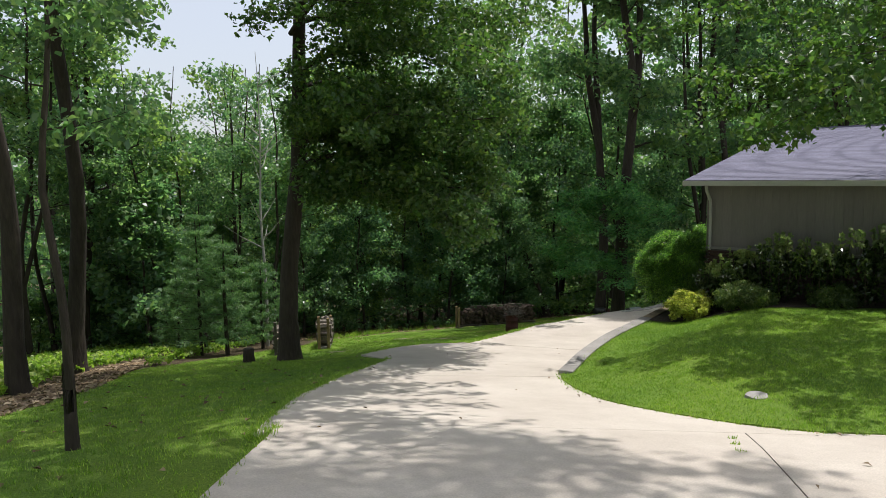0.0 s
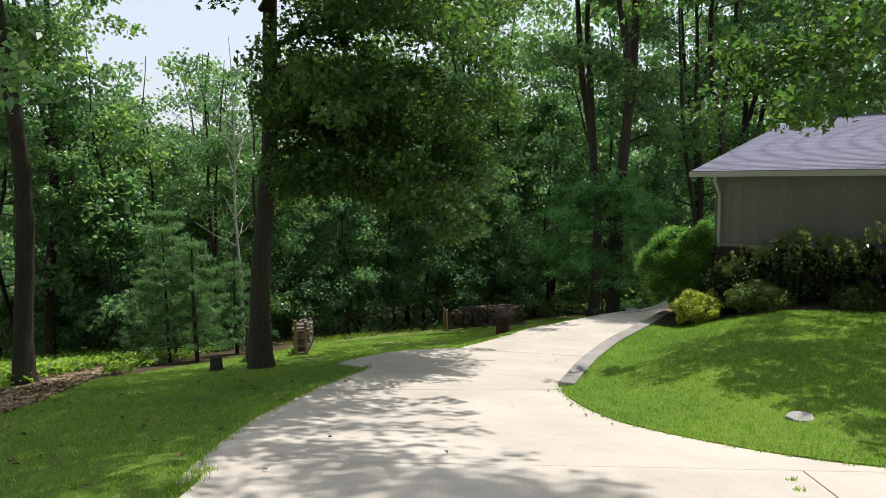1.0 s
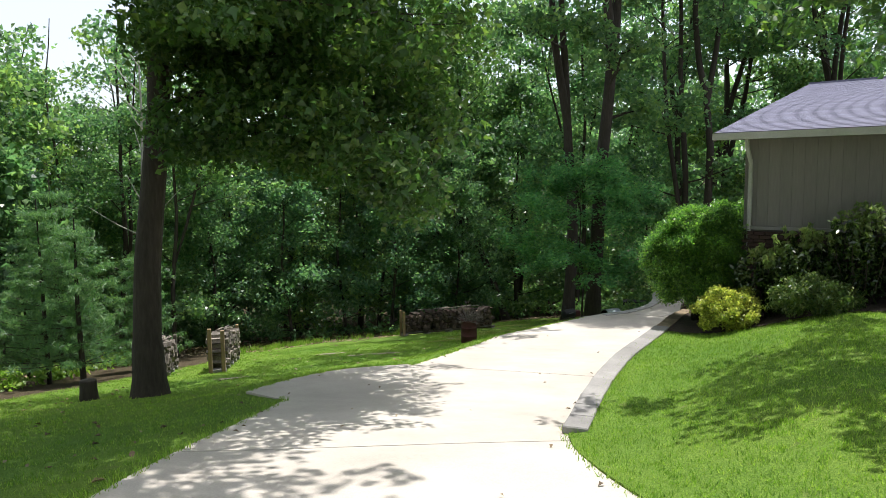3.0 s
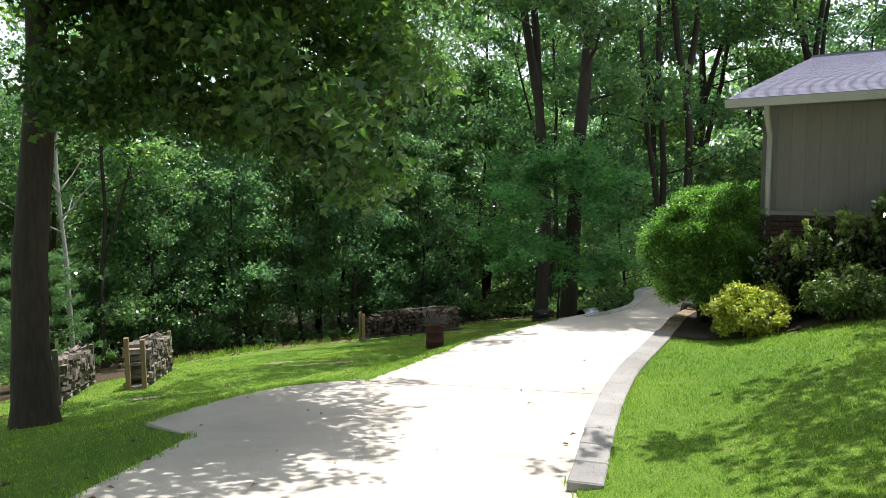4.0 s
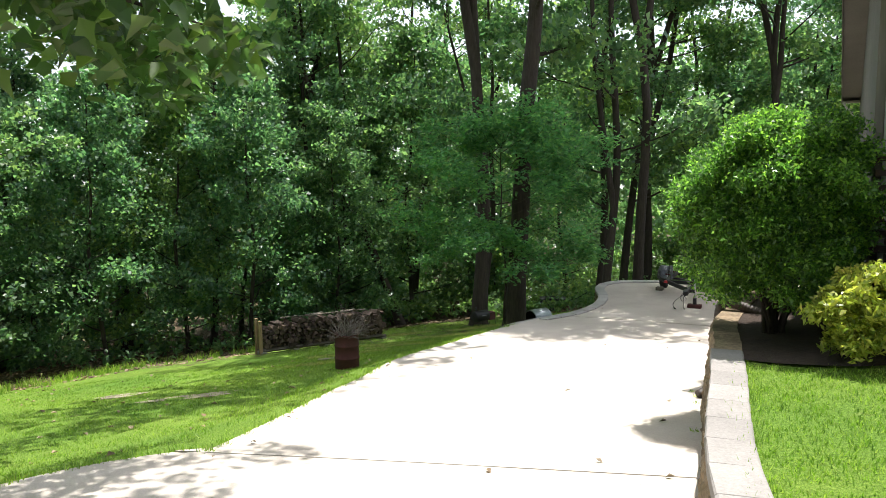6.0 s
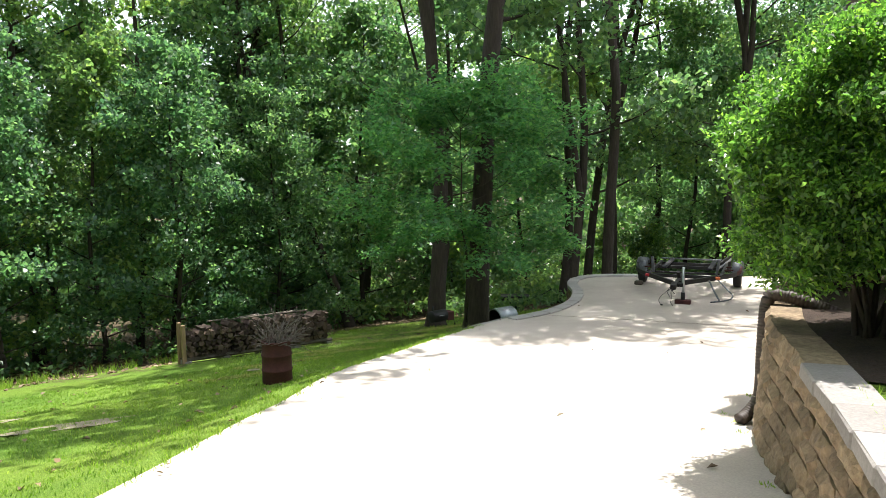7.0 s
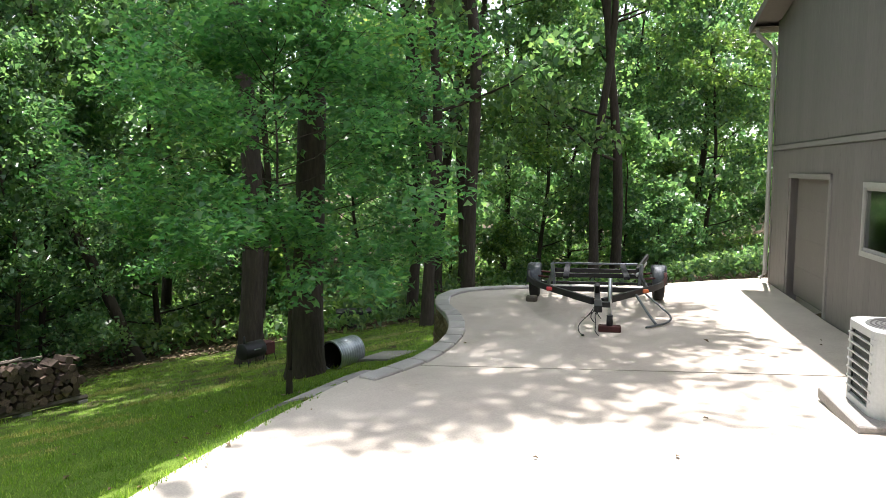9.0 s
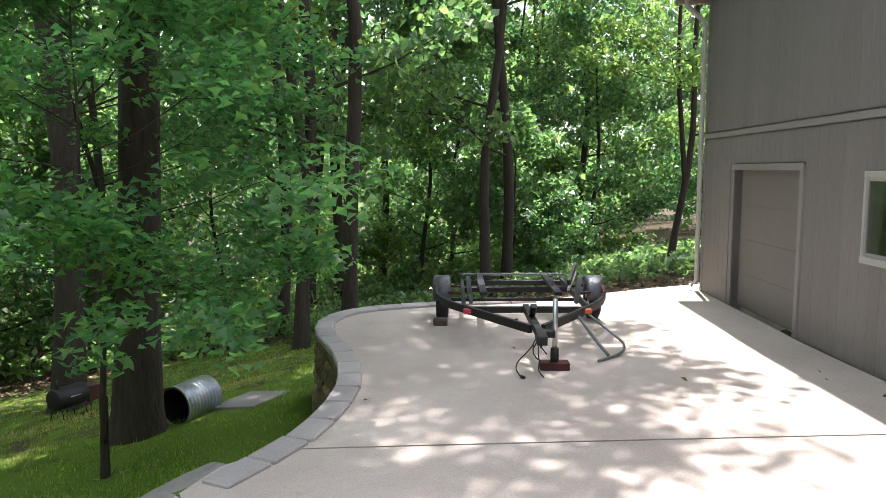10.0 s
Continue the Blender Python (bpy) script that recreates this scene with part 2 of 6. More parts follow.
def box(x0, y0, z0, x1, y1, z1, bevel=0.0, bm=None):
    bm = bm or bmesh.new()
    r = bmesh.ops.create_cube(bm, size=1.0)
    for v in r["verts"]:
        v.co = Vector(((x0 + x1) / 2 + v.co.x * (x1 - x0), (y0 + y1) / 2 + v.co.y * (y1 - y0), (z0 + z1) / 2 + v.co.z * (z1 - z0)))
    if bevel:
        edges = {e for v in r["verts"] for e in v.link_edges}
        bmesh.ops.bevel(bm, geom=list(edges), offset=bevel, segments=1, affect="EDGES")
    return bm


def tube_data(points, radii, segs=8, cap=True):
    """Rings along a line of points."""
    pts = [Vector(p) for p in points]
    verts, faces = [], []
    up = Vector((0, 0, 1))
    for i, p in enumerate(pts):
        d = (pts[min(i + 1, len(pts) - 1)] - pts[max(i - 1, 0)]).normalized()
        a = d.cross(up) if abs(d.z) < 0.95 else d.cross(Vector((1, 0, 0)))
        a.normalize()
        b = d.cross(a)
        for k in range(segs):
            w = 2 * math.pi * k / segs
            verts.append(p + (a * math.cos(w) + b * math.sin(w)) * radii[i])
    for i in range(len(pts) - 1):
        for k in range(segs):
            k2 = (k + 1) % segs
            faces.append((i * segs + k, i * segs + k2, (i + 1) * segs + k2, (i + 1) * segs + k))
    if cap:
        faces.append(tuple(range(segs))[::-1])
        faces.append(tuple((len(pts) - 1) * segs + k for k in range(segs)))
    return verts, faces


def tube_mesh(name, points, radii, mat, segs=10, smooth=True):
    if not isinstance(radii, (list, tuple)):
        radii = [radii] * len(points)
    v, f = tube_data(points, radii, segs)
    return mesh_from(name, v, f, mat, smooth)


def lathe(name, profile, mat, segs=32, smooth=True):
    """A turned shape from (radius, height) pairs."""
    verts, faces = [], []
    for r, z in profile:
        for k in range(segs):
            w = 2 * math.pi * k / segs
            verts.append((r * math.cos(w), r * math.sin(w), z))
    for i in range(len(profile) - 1):
        for k in range(segs):
            k2 = (k + 1) % segs
            faces.append((i * segs + k, i * segs + k2, (i + 1) * segs + k2, (i + 1) * segs + k))
    return mesh_from(name, verts, faces, mat, smooth)


def curve_through(points, step=0.25):
    """A smooth line through plan points, sampled evenly."""
    P = [Vector((*p, 0)) if len(p) == 2 else Vector(p) for p in points]
    out = []
    for i in range(len(P) - 1):
        p0, p1, p2, p3 = P[max(i - 1, 0)], P[i], P[i + 1], P[min(i + 2, len(P) - 1)]
        n = max(1, int((p2 - p1).length / step))
        for k in range(n):
            t = k / n
            out.append(0.5 * ((2 * p1) + (p2 - p0) * t + (2 * p0 - 5 * p1 + 4 * p2 - p3) * t * t + (3 * p1 - p0 - 3 * p2 + p3) * t ** 3))
    out.append(P[-1])
    return out


def thing(name, label, category, m=None, group="", kind=""):
    ob = new(name)
    ob.matrix_basis = m if m is not None else Matrix()
    return tagged(ob, label, category, group, kind)


# ---- lie of the land ----
DRIVE_U = [-40, 0, 6.8, 10, 13, 15.6, 18.2, 22, 26, 29, 60]
DRIVE_Z = [6.5, 3.95, 2.84, 2.2, 1.69, 1.24, 0.92, 0.4, 0.08, 0.0, 0.0]


def drive_z(x, y):
    """Height of the concrete: a ramp that runs down past the house and levels out at the garage."""
    return np.interp(np.asarray(y) + 0.2 * (np.asarray(x) - 2), DRIVE_U, DRIVE_Z)


def hill_z(x, y):
    """The hillside, falling away from the road into the wood."""
    x, y = np.asarray(x, float), np.asarray(y, float)
    z = 0.72 - 0.185 * (np.clip(y, -12, 45) - 18) + 0.05 * (np.clip(x, -40, 40) + 3.7)
    z = z - 0.08 * np.clip(y - 45, 0, 60)
    far = np.clip((np.hypot(x, y - 20) - 45) / 200, 0, 1)
    return z + 0.10 * np.sin(x * 0.55 + 1) * np.sin(y * 0.43) * np.clip(np.hypot(x - 3, y - 15) / 60, 0, 1) + far * 4.0


LEFT_EDGE = [(-1.7, -20), (-1.7, 4.65), (-1.9, 6.7), (-2.05, 9.4), (-2.03, 10.5), (-1.85, 12.3), (-1.53, 14.2), (-1.36, 15.3), (-1.28, 15.93)]
TONGUE = [(-2.02, 16.72), (-1.75, 17.35), (-1.38, 18.05), (-0.75, 18.85), (-0.14, 19.3), (0.38, 19.5)]
LOWER_EDGE = [(0.66, 19.36), (1.3, 20.75), (1.9, 22.1), (2.45, 22.95), (3.2, 24.3), (4.25, 25.45), (5.6, 26.6), (6.5, 27.3), (7.2, 27.75)]
PAD_EDGE = [(7.63, 27.8), (8.28, 28.2), (8.98, 28.9), (9.55, 29.86), (9.95, 30.9), (10.5, 31.65), (11.3, 31.95), (12.4, 31.6), (13.8, 30.8), (15.3, 30.35), (16.7, 30.0), (18.4, 29.5)]
WALL_LINE = [(2.3, 13.4), (2.62, 14.1), (3.1, 15.1), (3.7, 16.2), (4.22, 17.0), (4.85, 17.9), (5.55, 18.95), (6.05, 19.7), (6.75, 20.5), (7.6, 21.35), (8.4, 21.75), (9.3, 21.45)]
LAWN_EDGE = [(15, 8.0), (8, 7.55), (4.9, 7.5), (3.86, 7.72), (2.98, 8.66), (2.4, 9.85), (2.15, 11.1), (2.13, 12.5), (2.3, 13.4)]
APRON = [(7.6, 28.0), (7.2, 27.98), (6.52, 27.9), (5.95, 27.85), (5.6, 27.7), (5.5, 27.58), (5.8, 27.46), (6.2, 27.26), (6.45, 27.24), (6.86, 27.48), (7.3, 27.74), (7.6, 27.75)]
HOUSE = Vector((7.0, 18.6, 0))
ALONG = Vector((0.6792, 0.7340, 0))
FRONT = Vector((0.7340, -0.6792, 0))
DEPTH, WIDTH = 14.62, 19.0


def plan(points, step=0.25):
    return [(p.x, p.y) for p in curve_through(points, step)]


DRIVE = (plan(LEFT_EDGE, 0.5) + plan(TONGUE) + plan(LOWER_EDGE) + plan(PAD_EDGE)
         + [(18.3, 29.0), (17.2, 29.1), (16.9, 29.3), (9.8, 21.75)] + plan(WALL_LINE)[::-1][2:] + [p for p in plan(LAWN_EDGE)[::-1][1:] if p[0] < 11.0] + [(11.2, -20)])
DRIVE_A = np.array(DRIVE)
RAISED = plan(LAWN_EDGE) + plan(WALL_LINE) + [(9.9, 21.3), (21.5, 8.0)]


def outside(x, y, poly):
    """Distance to a plan outline, negative inside it."""
    x, y = np.asarray(x, float), np.asarray(y, float)
    best = np.full(x.shape, 1e9)
    inside = np.zeros(x.shape, bool)
    n = len(poly)
    for i in range(n):
        (ax, ay), (bx, by) = poly[i], poly[(i + 1) % n]
        ex, ey = bx - ax, by - ay
        t = np.clip(((x - ax) * ex + (y - ay) * ey) / max(ex * ex + ey * ey, 1e-9), 0, 1)
        best = np.minimum(best, np.hypot(x - ax - t * ex, y - ay - t * ey))
        cross = ((ay > y) != (by > y))
        inside ^= cross & (x < (bx - ax) * (y - ay) / (by - ay if by != ay else 1e-9) + ax)
    return np.where(inside, -best, best)


def smooth(t):
    t = np.clip(t, 0, 1)
    return t * t * (3 - 2 * t)


def ground_z(x, y):
    x, y = np.asarray(x, float), np.asarray(y, float)
    d = outside(x, y, DRIVE_A)
    hill, dz = hill_z(x, y), drive_z(x, y)
    walled = (x > 7.3) & (y > 27.0)
    raised = outside(x, y, RAISED) < -0.12
    bank = dz - 0.035 + (hill - dz + 0.035) * smooth(d / 1.4)
    z = np.where(walled, np.minimum(hill, dz - 0.3), bank)
    z = np.where(raised, np.minimum(z, dz) - 0.9, z)
    return np.where(d < np.where(walled, 0.05, -0.4), np.minimum(hill, dz) - 0.35, z)


def gz(x, y):
    return float(ground_z(np.array([x]), np.array([y]))[0])


BED = [(-6.6, 9.5), (-6.7, 11.0), (-7.1, 13.6), (-8.3, 18.0), (-9.0, 20.8), (-9.2, 24.4), (-9.9, 27.5), (-10.6, 27.3), (-10.0, 24.2), (-9.9, 20.8), (-9.3, 17.8), (-8.2, 13.6), (-7.9, 11.0), (-7.9, 9.5)]
GRASSED = [(-1, -20), (-40, -20), (-40, 2), (-9, 6), (-6.6, 9.5), (-6.7, 11.0), (-7.1, 13.6), (-8.3, 18.0), (-7.0, 21.5), (-5.2, 26.5), (-5.5, 31.0), (-3.5, 34.5), (0, 35.2), (2.5, 38.0), (6, 42.0), (12, 42.5), (16, 39.0), (17, 33.5), (14, 31), (10, 28), (20, 20), (20, -20)]


def ground_sheet():
    def axis(lo, hi, step):
        mid = list(np.arange(lo, hi + 1e-6, step))
        left, right, s = [], [], step
        a, b = lo, hi
        while b < hi + 700:
            s *= 1.35
            a, b = a - s, b + s
            left.append(a)
            right.append(b)
        return np.array(left[::-1] + mid + right)
    xs, ys = axis(-14, 22, 0.3), axis(0, 46, 0.3)
    X, Y = np.meshgrid(xs, ys)
    Z = ground_z(X.ravel(), Y.ravel())
    rng = np.random.default_rng(3)
    Z = Z + rng.normal(0, 0.012, Z.shape)
    n, m = len(xs), len(ys)
    verts = np.column_stack([X.ravel(), Y.ravel(), Z])
    i = (np.arange(m - 1)[:, None] * n + np.arange(n - 1)[None, :]).ravel()
    faces = np.column_stack([i, i + 1, i + n + 1, i + n])
    me = mesh_from("ground", verts.tolist(), faces.tolist(), GROUND, True)
    out = outside(X.ravel(), Y.ravel(), GRASSED)
    lit = np.clip(0.5 + out / 2.0, 0, 1)
    lit = np.where(outside(X.ravel(), Y.ravel(), BED) < 0, 1.0, lit)
    worn = np.clip((Y.ravel() - 28) / 6, 0, 1) * 0.47
    lit = np.maximum(lit, worn)
    at = me.attributes.new("litter", "FLOAT", "POINT")
    at.data.foreach_set("value", lit.astype(np.float32))
    return tagged(new("ground", me), "mown green grass sloping into brown woodland leaf litter", "ground", kind="structure")


ground_sheet()


def slab_bm(poly, zf, thick):
    bm = bmesh.new()
    bm.faces.new([bm.verts.new((x, y, 0)) for x, y in poly])
    return bm


def cut_grid(bm, step):
    xs = [v.co.x for v in bm.verts]
    ys = [v.co.y for v in bm.verts]
    for k in np.arange(math.floor(min(xs)), max(xs), step):
        bmesh.ops.bisect_plane(bm, geom=bm.verts[:] + bm.edges[:] + bm.faces[:], plane_co=(k, 0, 0), plane_no=(1, 0, 0))
    for k in np.arange(math.floor(min(ys)), max(ys), step):
        bmesh.ops.bisect_plane(bm, geom=bm.verts[:] + bm.edges[:] + bm.faces[:], plane_co=(0, k, 0), plane_no=(0, 1, 0))


def clip(poly, a, b, gap):
    """What lies to the left of the line from a to b, less half a joint."""
    dx, dy = b[0] - a[0], b[1] - a[1]
    ln = math.hypot(dx, dy)
    nx, ny = -dy / ln, dx / ln
    side = [(x - a[0]) * nx + (y - a[1]) * ny - gap / 2 for x, y in poly]
    out = []
    for i, (p, s) in enumerate(zip(poly, side)):
        q, t = poly[(i + 1) % len(poly)], side[(i + 1) % len(poly)]
        if s >= 0:
            out.append(p)
        if (s > 0) != (t > 0) and s != t:
            k = s / (s - t)
            out.append((p[0] + (q[0] - p[0]) * k, p[1] + (q[1] - p[1]) * k))
    return out


def driveway():
    top = thing("driveway", "pale sunlit concrete driveway with cracked joints", "driveway", kind="structure")
    j0 = ((-3.0, 7.38), (15.5, 7.43))
    j1 = ((-3.0, 12.36), (4.0, 13.05))
    j2 = ((-4.0, 21.65), (6.0, 16.72))
    j3 = ((4.0, 30.83), (13.0, 23.33))
    ja = ((2.5, 4.4), (3.3, 7.6))
    jt = ((-1.3, 15.85), (0.55, 19.5))
    flip = lambda j: (j[1], j[0])
    cuts = [(flip(j0), ja), (flip(j0), flip(ja)), (j0, flip(j1)), (j1, flip(j2), flip(jt)), (j1, flip(j2), jt), (j2, flip(j3)), (j3,)]
    gaps = {frozenset(j): g for j, g in ((j0, 0.008), (j1, 0.022), (j2, 0.016), (j3, 0.024), (ja, 0.014), (jt, 0.026))}
    lifts = (0.0, 0.0, 0.0, 0.0, -0.012, 0.002, 0.004)
    for lift, lines in zip(lifts, cuts):
        poly = DRIVE
        for a, b in lines:
            poly = clip(poly, a, b, gaps[frozenset((a, b))])
        bm = bmesh.new()
        seen = []
        for p in poly:
            if not seen or math.hypot(p[0] - seen[-1][0], p[1] - seen[-1][1]) > 0.004:
                seen.append(p)
        bm.faces.new([bm.verts.new((x, y, 0)) for x, y in seen])
        bmesh.ops.triangulate(bm, faces=bm.faces[:])
        cut_grid(bm, 0.5)
        bmesh.ops.dissolve_degenerate(bm, dist=0.001, edges=bm.edges[:])
        for v in bm.verts:
            v.co.z = float(drive_z(v.co.x, v.co.y)) + lift + 0.012 * noise.noise(Vector((v.co.x * 0.4, v.co.y * 0.4, 0.0)))
        for f in bm.faces:
            f.normal_update()
            if f.normal.z < 0:
                f.normal_flip()
        rim = [e for e in bm.edges if e.is_boundary]
        r = bmesh.ops.extrude_edge_only(bm, edges=rim)
        for g in r["geom"]:
            if isinstance(g, bmesh.types.BMVert):
                g.co.z -= 0.16
        part("slab", bm, CONCRETE, top)
    # soil that fills the joints
    bm = slab_bm(DRIVE, drive_z, 0.0)
    cut_grid(bm, 1.0)
    for v in bm.verts:
        v.co.z = float(drive_z(v.co.x, v.co.y)) - 0.06
    part("joint_fill", bm, MULCH, top)


driveway()
apron = bmesh.new()
apron.faces.new([apron.verts.new((x, y, 0)) for x, y in APRON])
bmesh.ops.triangulate(apron, faces=apron.faces[:])
cut_grid(apron, 0.25)
for v in apron.verts:
    v.co.z = min(-0.008, gz(v.co.x, v.co.y) + 0.03) + 0.008 * noise.noise(v.co * 2)
rim = [e for e in apron.edges if e.is_boundary]
for g in bmesh.ops.extrude_edge_only(apron, edges=rim)["geom"]:
    if isinstance(g, bmesh.types.BMVert):
        g.co.z -= 0.15
bmesh.ops.recalc_face_normals(apron, faces=apron.faces[:])
apron_me = bpy.data.meshes.new("concrete_apron")
apron.to_mesh(apron_me)
apron.free()
apron_me.materials.append(CAP)
tagged(new("concrete_apron", apron_me), "rough grey concrete runoff strip beside the driveway", "concrete", kind="structure")

# ---- raised lawn and retaining walls ----
wall_pts = curve_through(WALL_LINE, 0.1)


def wall_top_z(s):
    """Top of the cap along the wall, in metres from its low end."""
    return float(np.interp(s, [0, 1.0, 2.5, 7, 12], [1.74, 1.74, 1.70, 1.62, 1.55]))


def even(points, step):
    """Points at even steps along a sampled line, with the direction there."""
    out = []
    lens = [0.0]
    for a, b in zip(points, points[1:]):
        lens.append(lens[-1] + (b - a).length)
    s = 0.0
    while s < lens[-1]:
        i = max(k for k in range(len(lens)) if lens[k] <= s)
        i = min(i, len(points) - 2)
        f = (s - lens[i]) / max(lens[i + 1] - lens[i], 1e-9)
        p = points[i].lerp(points[i + 1], f)
        a, b = points[max(i - 2, 0)], points[min(i + 3, len(points) - 1)]
        out.append((s, p, (b - a).normalized()))
        s += step
    return out


def block_mesh(name, w, d, h, mat, rough, seed, split=False):
    """A block; a split one has a bulging, broken face."""
    rng = random.Random(seed)
    bm = bmesh.new()
    if split:
        nx, nz = 5, 3
        grid = []
        for j in range(nz + 1):
            for i in range(nx + 1):
                u, v = i / nx, j / nz
                rim = i in (0, nx) or j in (0, nz)
                out = rng.uniform(-0.004, 0.012) if rim else -rng.uniform(0.012, 0.042)
                grid.append(bm.verts.new((-w / 2 + w * u + (0 if i in (0, nx) else rng.uniform(-0.014, 0.014)), out, h * v + (rng.uniform(-0.006, 0.006) if rim else rng.uniform(-0.012, 0.012)))))
        for j in range(nz):
            for i in range(nx):
                k = j * (nx + 1) + i
                bm.faces.new((grid[k], grid[k + 1], grid[k + nx + 2], grid[k + nx + 1]))
        ring = [grid[i] for i in range(nx + 1)] + [grid[j * (nx + 1) + nx] for j in range(1, nz + 1)] + [grid[nz * (nx + 1) + i] for i in range(nx - 1, -1, -1)] + [grid[j * (nx + 1)] for j in range(nz - 1, 0, -1)]
        back = [bm.verts.new((v.co.x, d, min(max(v.co.z, 0), h))) for v in ring]
        for k in range(len(ring)):
            q = (k + 1) % len(ring)
            bm.faces.new((ring[q], ring[k], back[k], back[q]))
        bm.faces.new(back[::-1])
        bmesh.ops.recalc_face_normals(bm, faces=bm.faces[:])
    else:
        box(-w / 2, 0, 0, w / 2, d, h, 0.012, bm)
        for v in bm.verts:
            if v.co.y < 0.02:
                v.co.y += rng.uniform(-rough, rough * 0.6)
                v.co.x += rng.uniform(-rough, rough) * 0.3
                v.co.z += rng.uniform(-rough, rough) * 0.15
    me = bpy.data.meshes.new(name)
    bm.to_mesh(me)
    bm.free()
    me.materials.append(mat)
    return me


BLOCKS = [block_mesh("brick", 0.40, 0.25, 0.148, BLOCK, 0.022, k, True) for k in range(6)]
CAPS = [block_mesh("cap", 0.41, 0.28, 0.095, CAP, 0.008, 10 + k) for k in range(3)]


PAD_CAPS = [block_mesh("cap", 0.44, 0.25, 0.095, PALE_CAP, 0.008, 20 + k) for k in range(3)]


def retaining_wall(name, points, top_z, foot_z, label, side, bare=99.0, caps=CAPS, pitch=0.415):
    top = thing(name, label, "retaining wall", kind="structure")
    rng = random.Random(5)

    def put(me, nm, p, d, z, shift):
        n = Vector((-d.y, d.x, 0)) * side
        y = -n
        x = y.cross(Vector((0, 0, 1)))
        ob = new(nm, me)
        ob.parent = top
        q = p + n * shift
        ob.matrix_basis = Matrix(((x.x, y.x, 0, q.x), (x.y, y.y, 0, q.y), (0, 0, 1, z), (0, 0, 0, 1))) @ pose(0, 0, 0, 0, 0, rng.uniform(-1.2, 1.2))
    for s, p, d in even(points, pitch):
        if s > bare:
            put(rng.choice(BLOCKS), "brick", p, d, top_z(s) - 0.15, 0.0)
            continue
        put(rng.choice(caps), "cap", p, d, top_z(s) - 0.095, 0.03)
    for row in range(9):
        for s, p, d in even(points, 0.405):
            s2 = s + (0.2 if row % 2 else 0.0)
            z = top_z(s2) - 0.095 - (row + 1) * 0.151
            if z + 0.151 < foot_z(p.x, p.y) + 0.01:
                continue
            put(rng.choice(BLOCKS), "brick", p + d * (0.2 if row % 2 else 0.0), d, z, 0.012 * row)
    return top


retaining_wall("retaining_wall", wall_pts, wall_top_z, lambda x, y: float(drive_z(x, y)), "curved tan split-block retaining wall with grey caps beside the driveway", 1, 6.1)
pad_pts = curve_through([(7.2, 27.62), (7.75, 27.86)] + PAD_EDGE[1:9], 0.1)
retaining_wall("pad_wall", [p + Vector((0, 0, 0)) for p in pad_pts], lambda s: 0.045, lambda x, y: max(-1.05, float(hill_z(x, y)) - 0.1), "curved grey block retaining wall along the concrete pad", 1, caps=PAD_CAPS, pitch=0.45)

# raised lawn between driveway, wall and house
INNER = [(p + Vector((d.y, -d.x, 0)) * 0.225, wall_top_z(s) - 0.04) for s, p, d in even(wall_pts, 0.25)]
LAWN_RIM = [((p.x, p.y), float(drive_z(p.x, p.y)) + 0.015) for p in curve_through(LAWN_EDGE, 0.25)] + [((q.x, q.y), z) for q, z in INNER]
LAWN = [p for p, z in LAWN_RIM] + [(9.9, 21.3), (21.5, 8.0)]
RIM_XY, RIM_Z = np.array([p for p, z in LAWN_RIM]), np.array([z for p, z in LAWN_RIM])


def lawn_z(x, y):
    x, y = np.atleast_1d(np.asarray(x, float)), np.atleast_1d(np.asarray(y, float))
    d = np.hypot(x[:, None] - RIM_XY[None, :, 0], y[:, None] - RIM_XY[None, :, 1])
    w = 1.0 / (d + 0.03) ** 3
    edge = (w * RIM_Z).sum(1) / w.sum(1)
    near = d.min(1)
    target = 2.60 - 0.055 * (y - 9) + 0.04 * (x - 4)
    return edge + (target - edge) * smooth(near / 3.2)


def lawn():
    bm = slab_bm(LAWN, None, 0)
    cut_grid(bm, 0.3)
    z = lawn_z([v.co.x for v in bm.verts], [v.co.y for v in bm.verts])
    for v, q in zip(bm.verts, z):
        v.co.z = q
    bmesh.ops.recalc_face_normals(bm, faces=bm.faces[:])
    if sum(f.normal.z for f in bm.faces) < 0:
        bmesh.ops.reverse_faces(bm, faces=bm.faces[:])
    rim = [e for e in bm.edges if e.is_boundary]
    r = bmesh.ops.extrude_edge_only(bm, edges=rim)
    for g in r["geom"]:
        if isinstance(g, bmesh.types.BMVert):
            g.co.z -= 0.5
    me = bpy.data.meshes.new("lawn")
    bm.to_mesh(me)
    bm.free()
    me.materials.append(GROUND)
    at = me.attributes.new("litter", "FLOAT", "POINT")
    at.data.foreach_set("value", [0.0] * len(me.vertices))
    return tagged(new("lawn", me), "bright green mown lawn raised behind a block wall", "lawn", kind="structure")


lawn()

# ---- house ----
EAVE, RISE = 5.25, 0.205
RIDGE_S = DEPTH / 2


def hp(s, f, z):
    """A point of the house: s along its garage side, f along its front, z up."""
    p = HOUSE + ALONG * s + FRONT * f
    return Vector((p.x, p.y, z))


def roof_z(s):
    return EAVE + RISE * (RIDGE_S + 0.45 - abs(s - RIDGE_S))


def prism(corners, z0, z1, bm=None):
    """An upright block on a plan outline."""
    bm = bm or bmesh.new()
    lo = [bm.verts.new((p.x, p.y, z0)) for p in corners]
    hi = [bm.verts.new((p.x, p.y, z1)) for p in corners]
    n = len(corners)
    bm.faces.new(lo[::-1])
    bm.faces.new(hi)
    for i in range(n):
        bm.faces.new((lo[i], lo[(i + 1) % n], hi[(i + 1) % n], hi[i]))
    bmesh.ops.recalc_face_normals(bm, faces=bm.faces[:])
    return bm


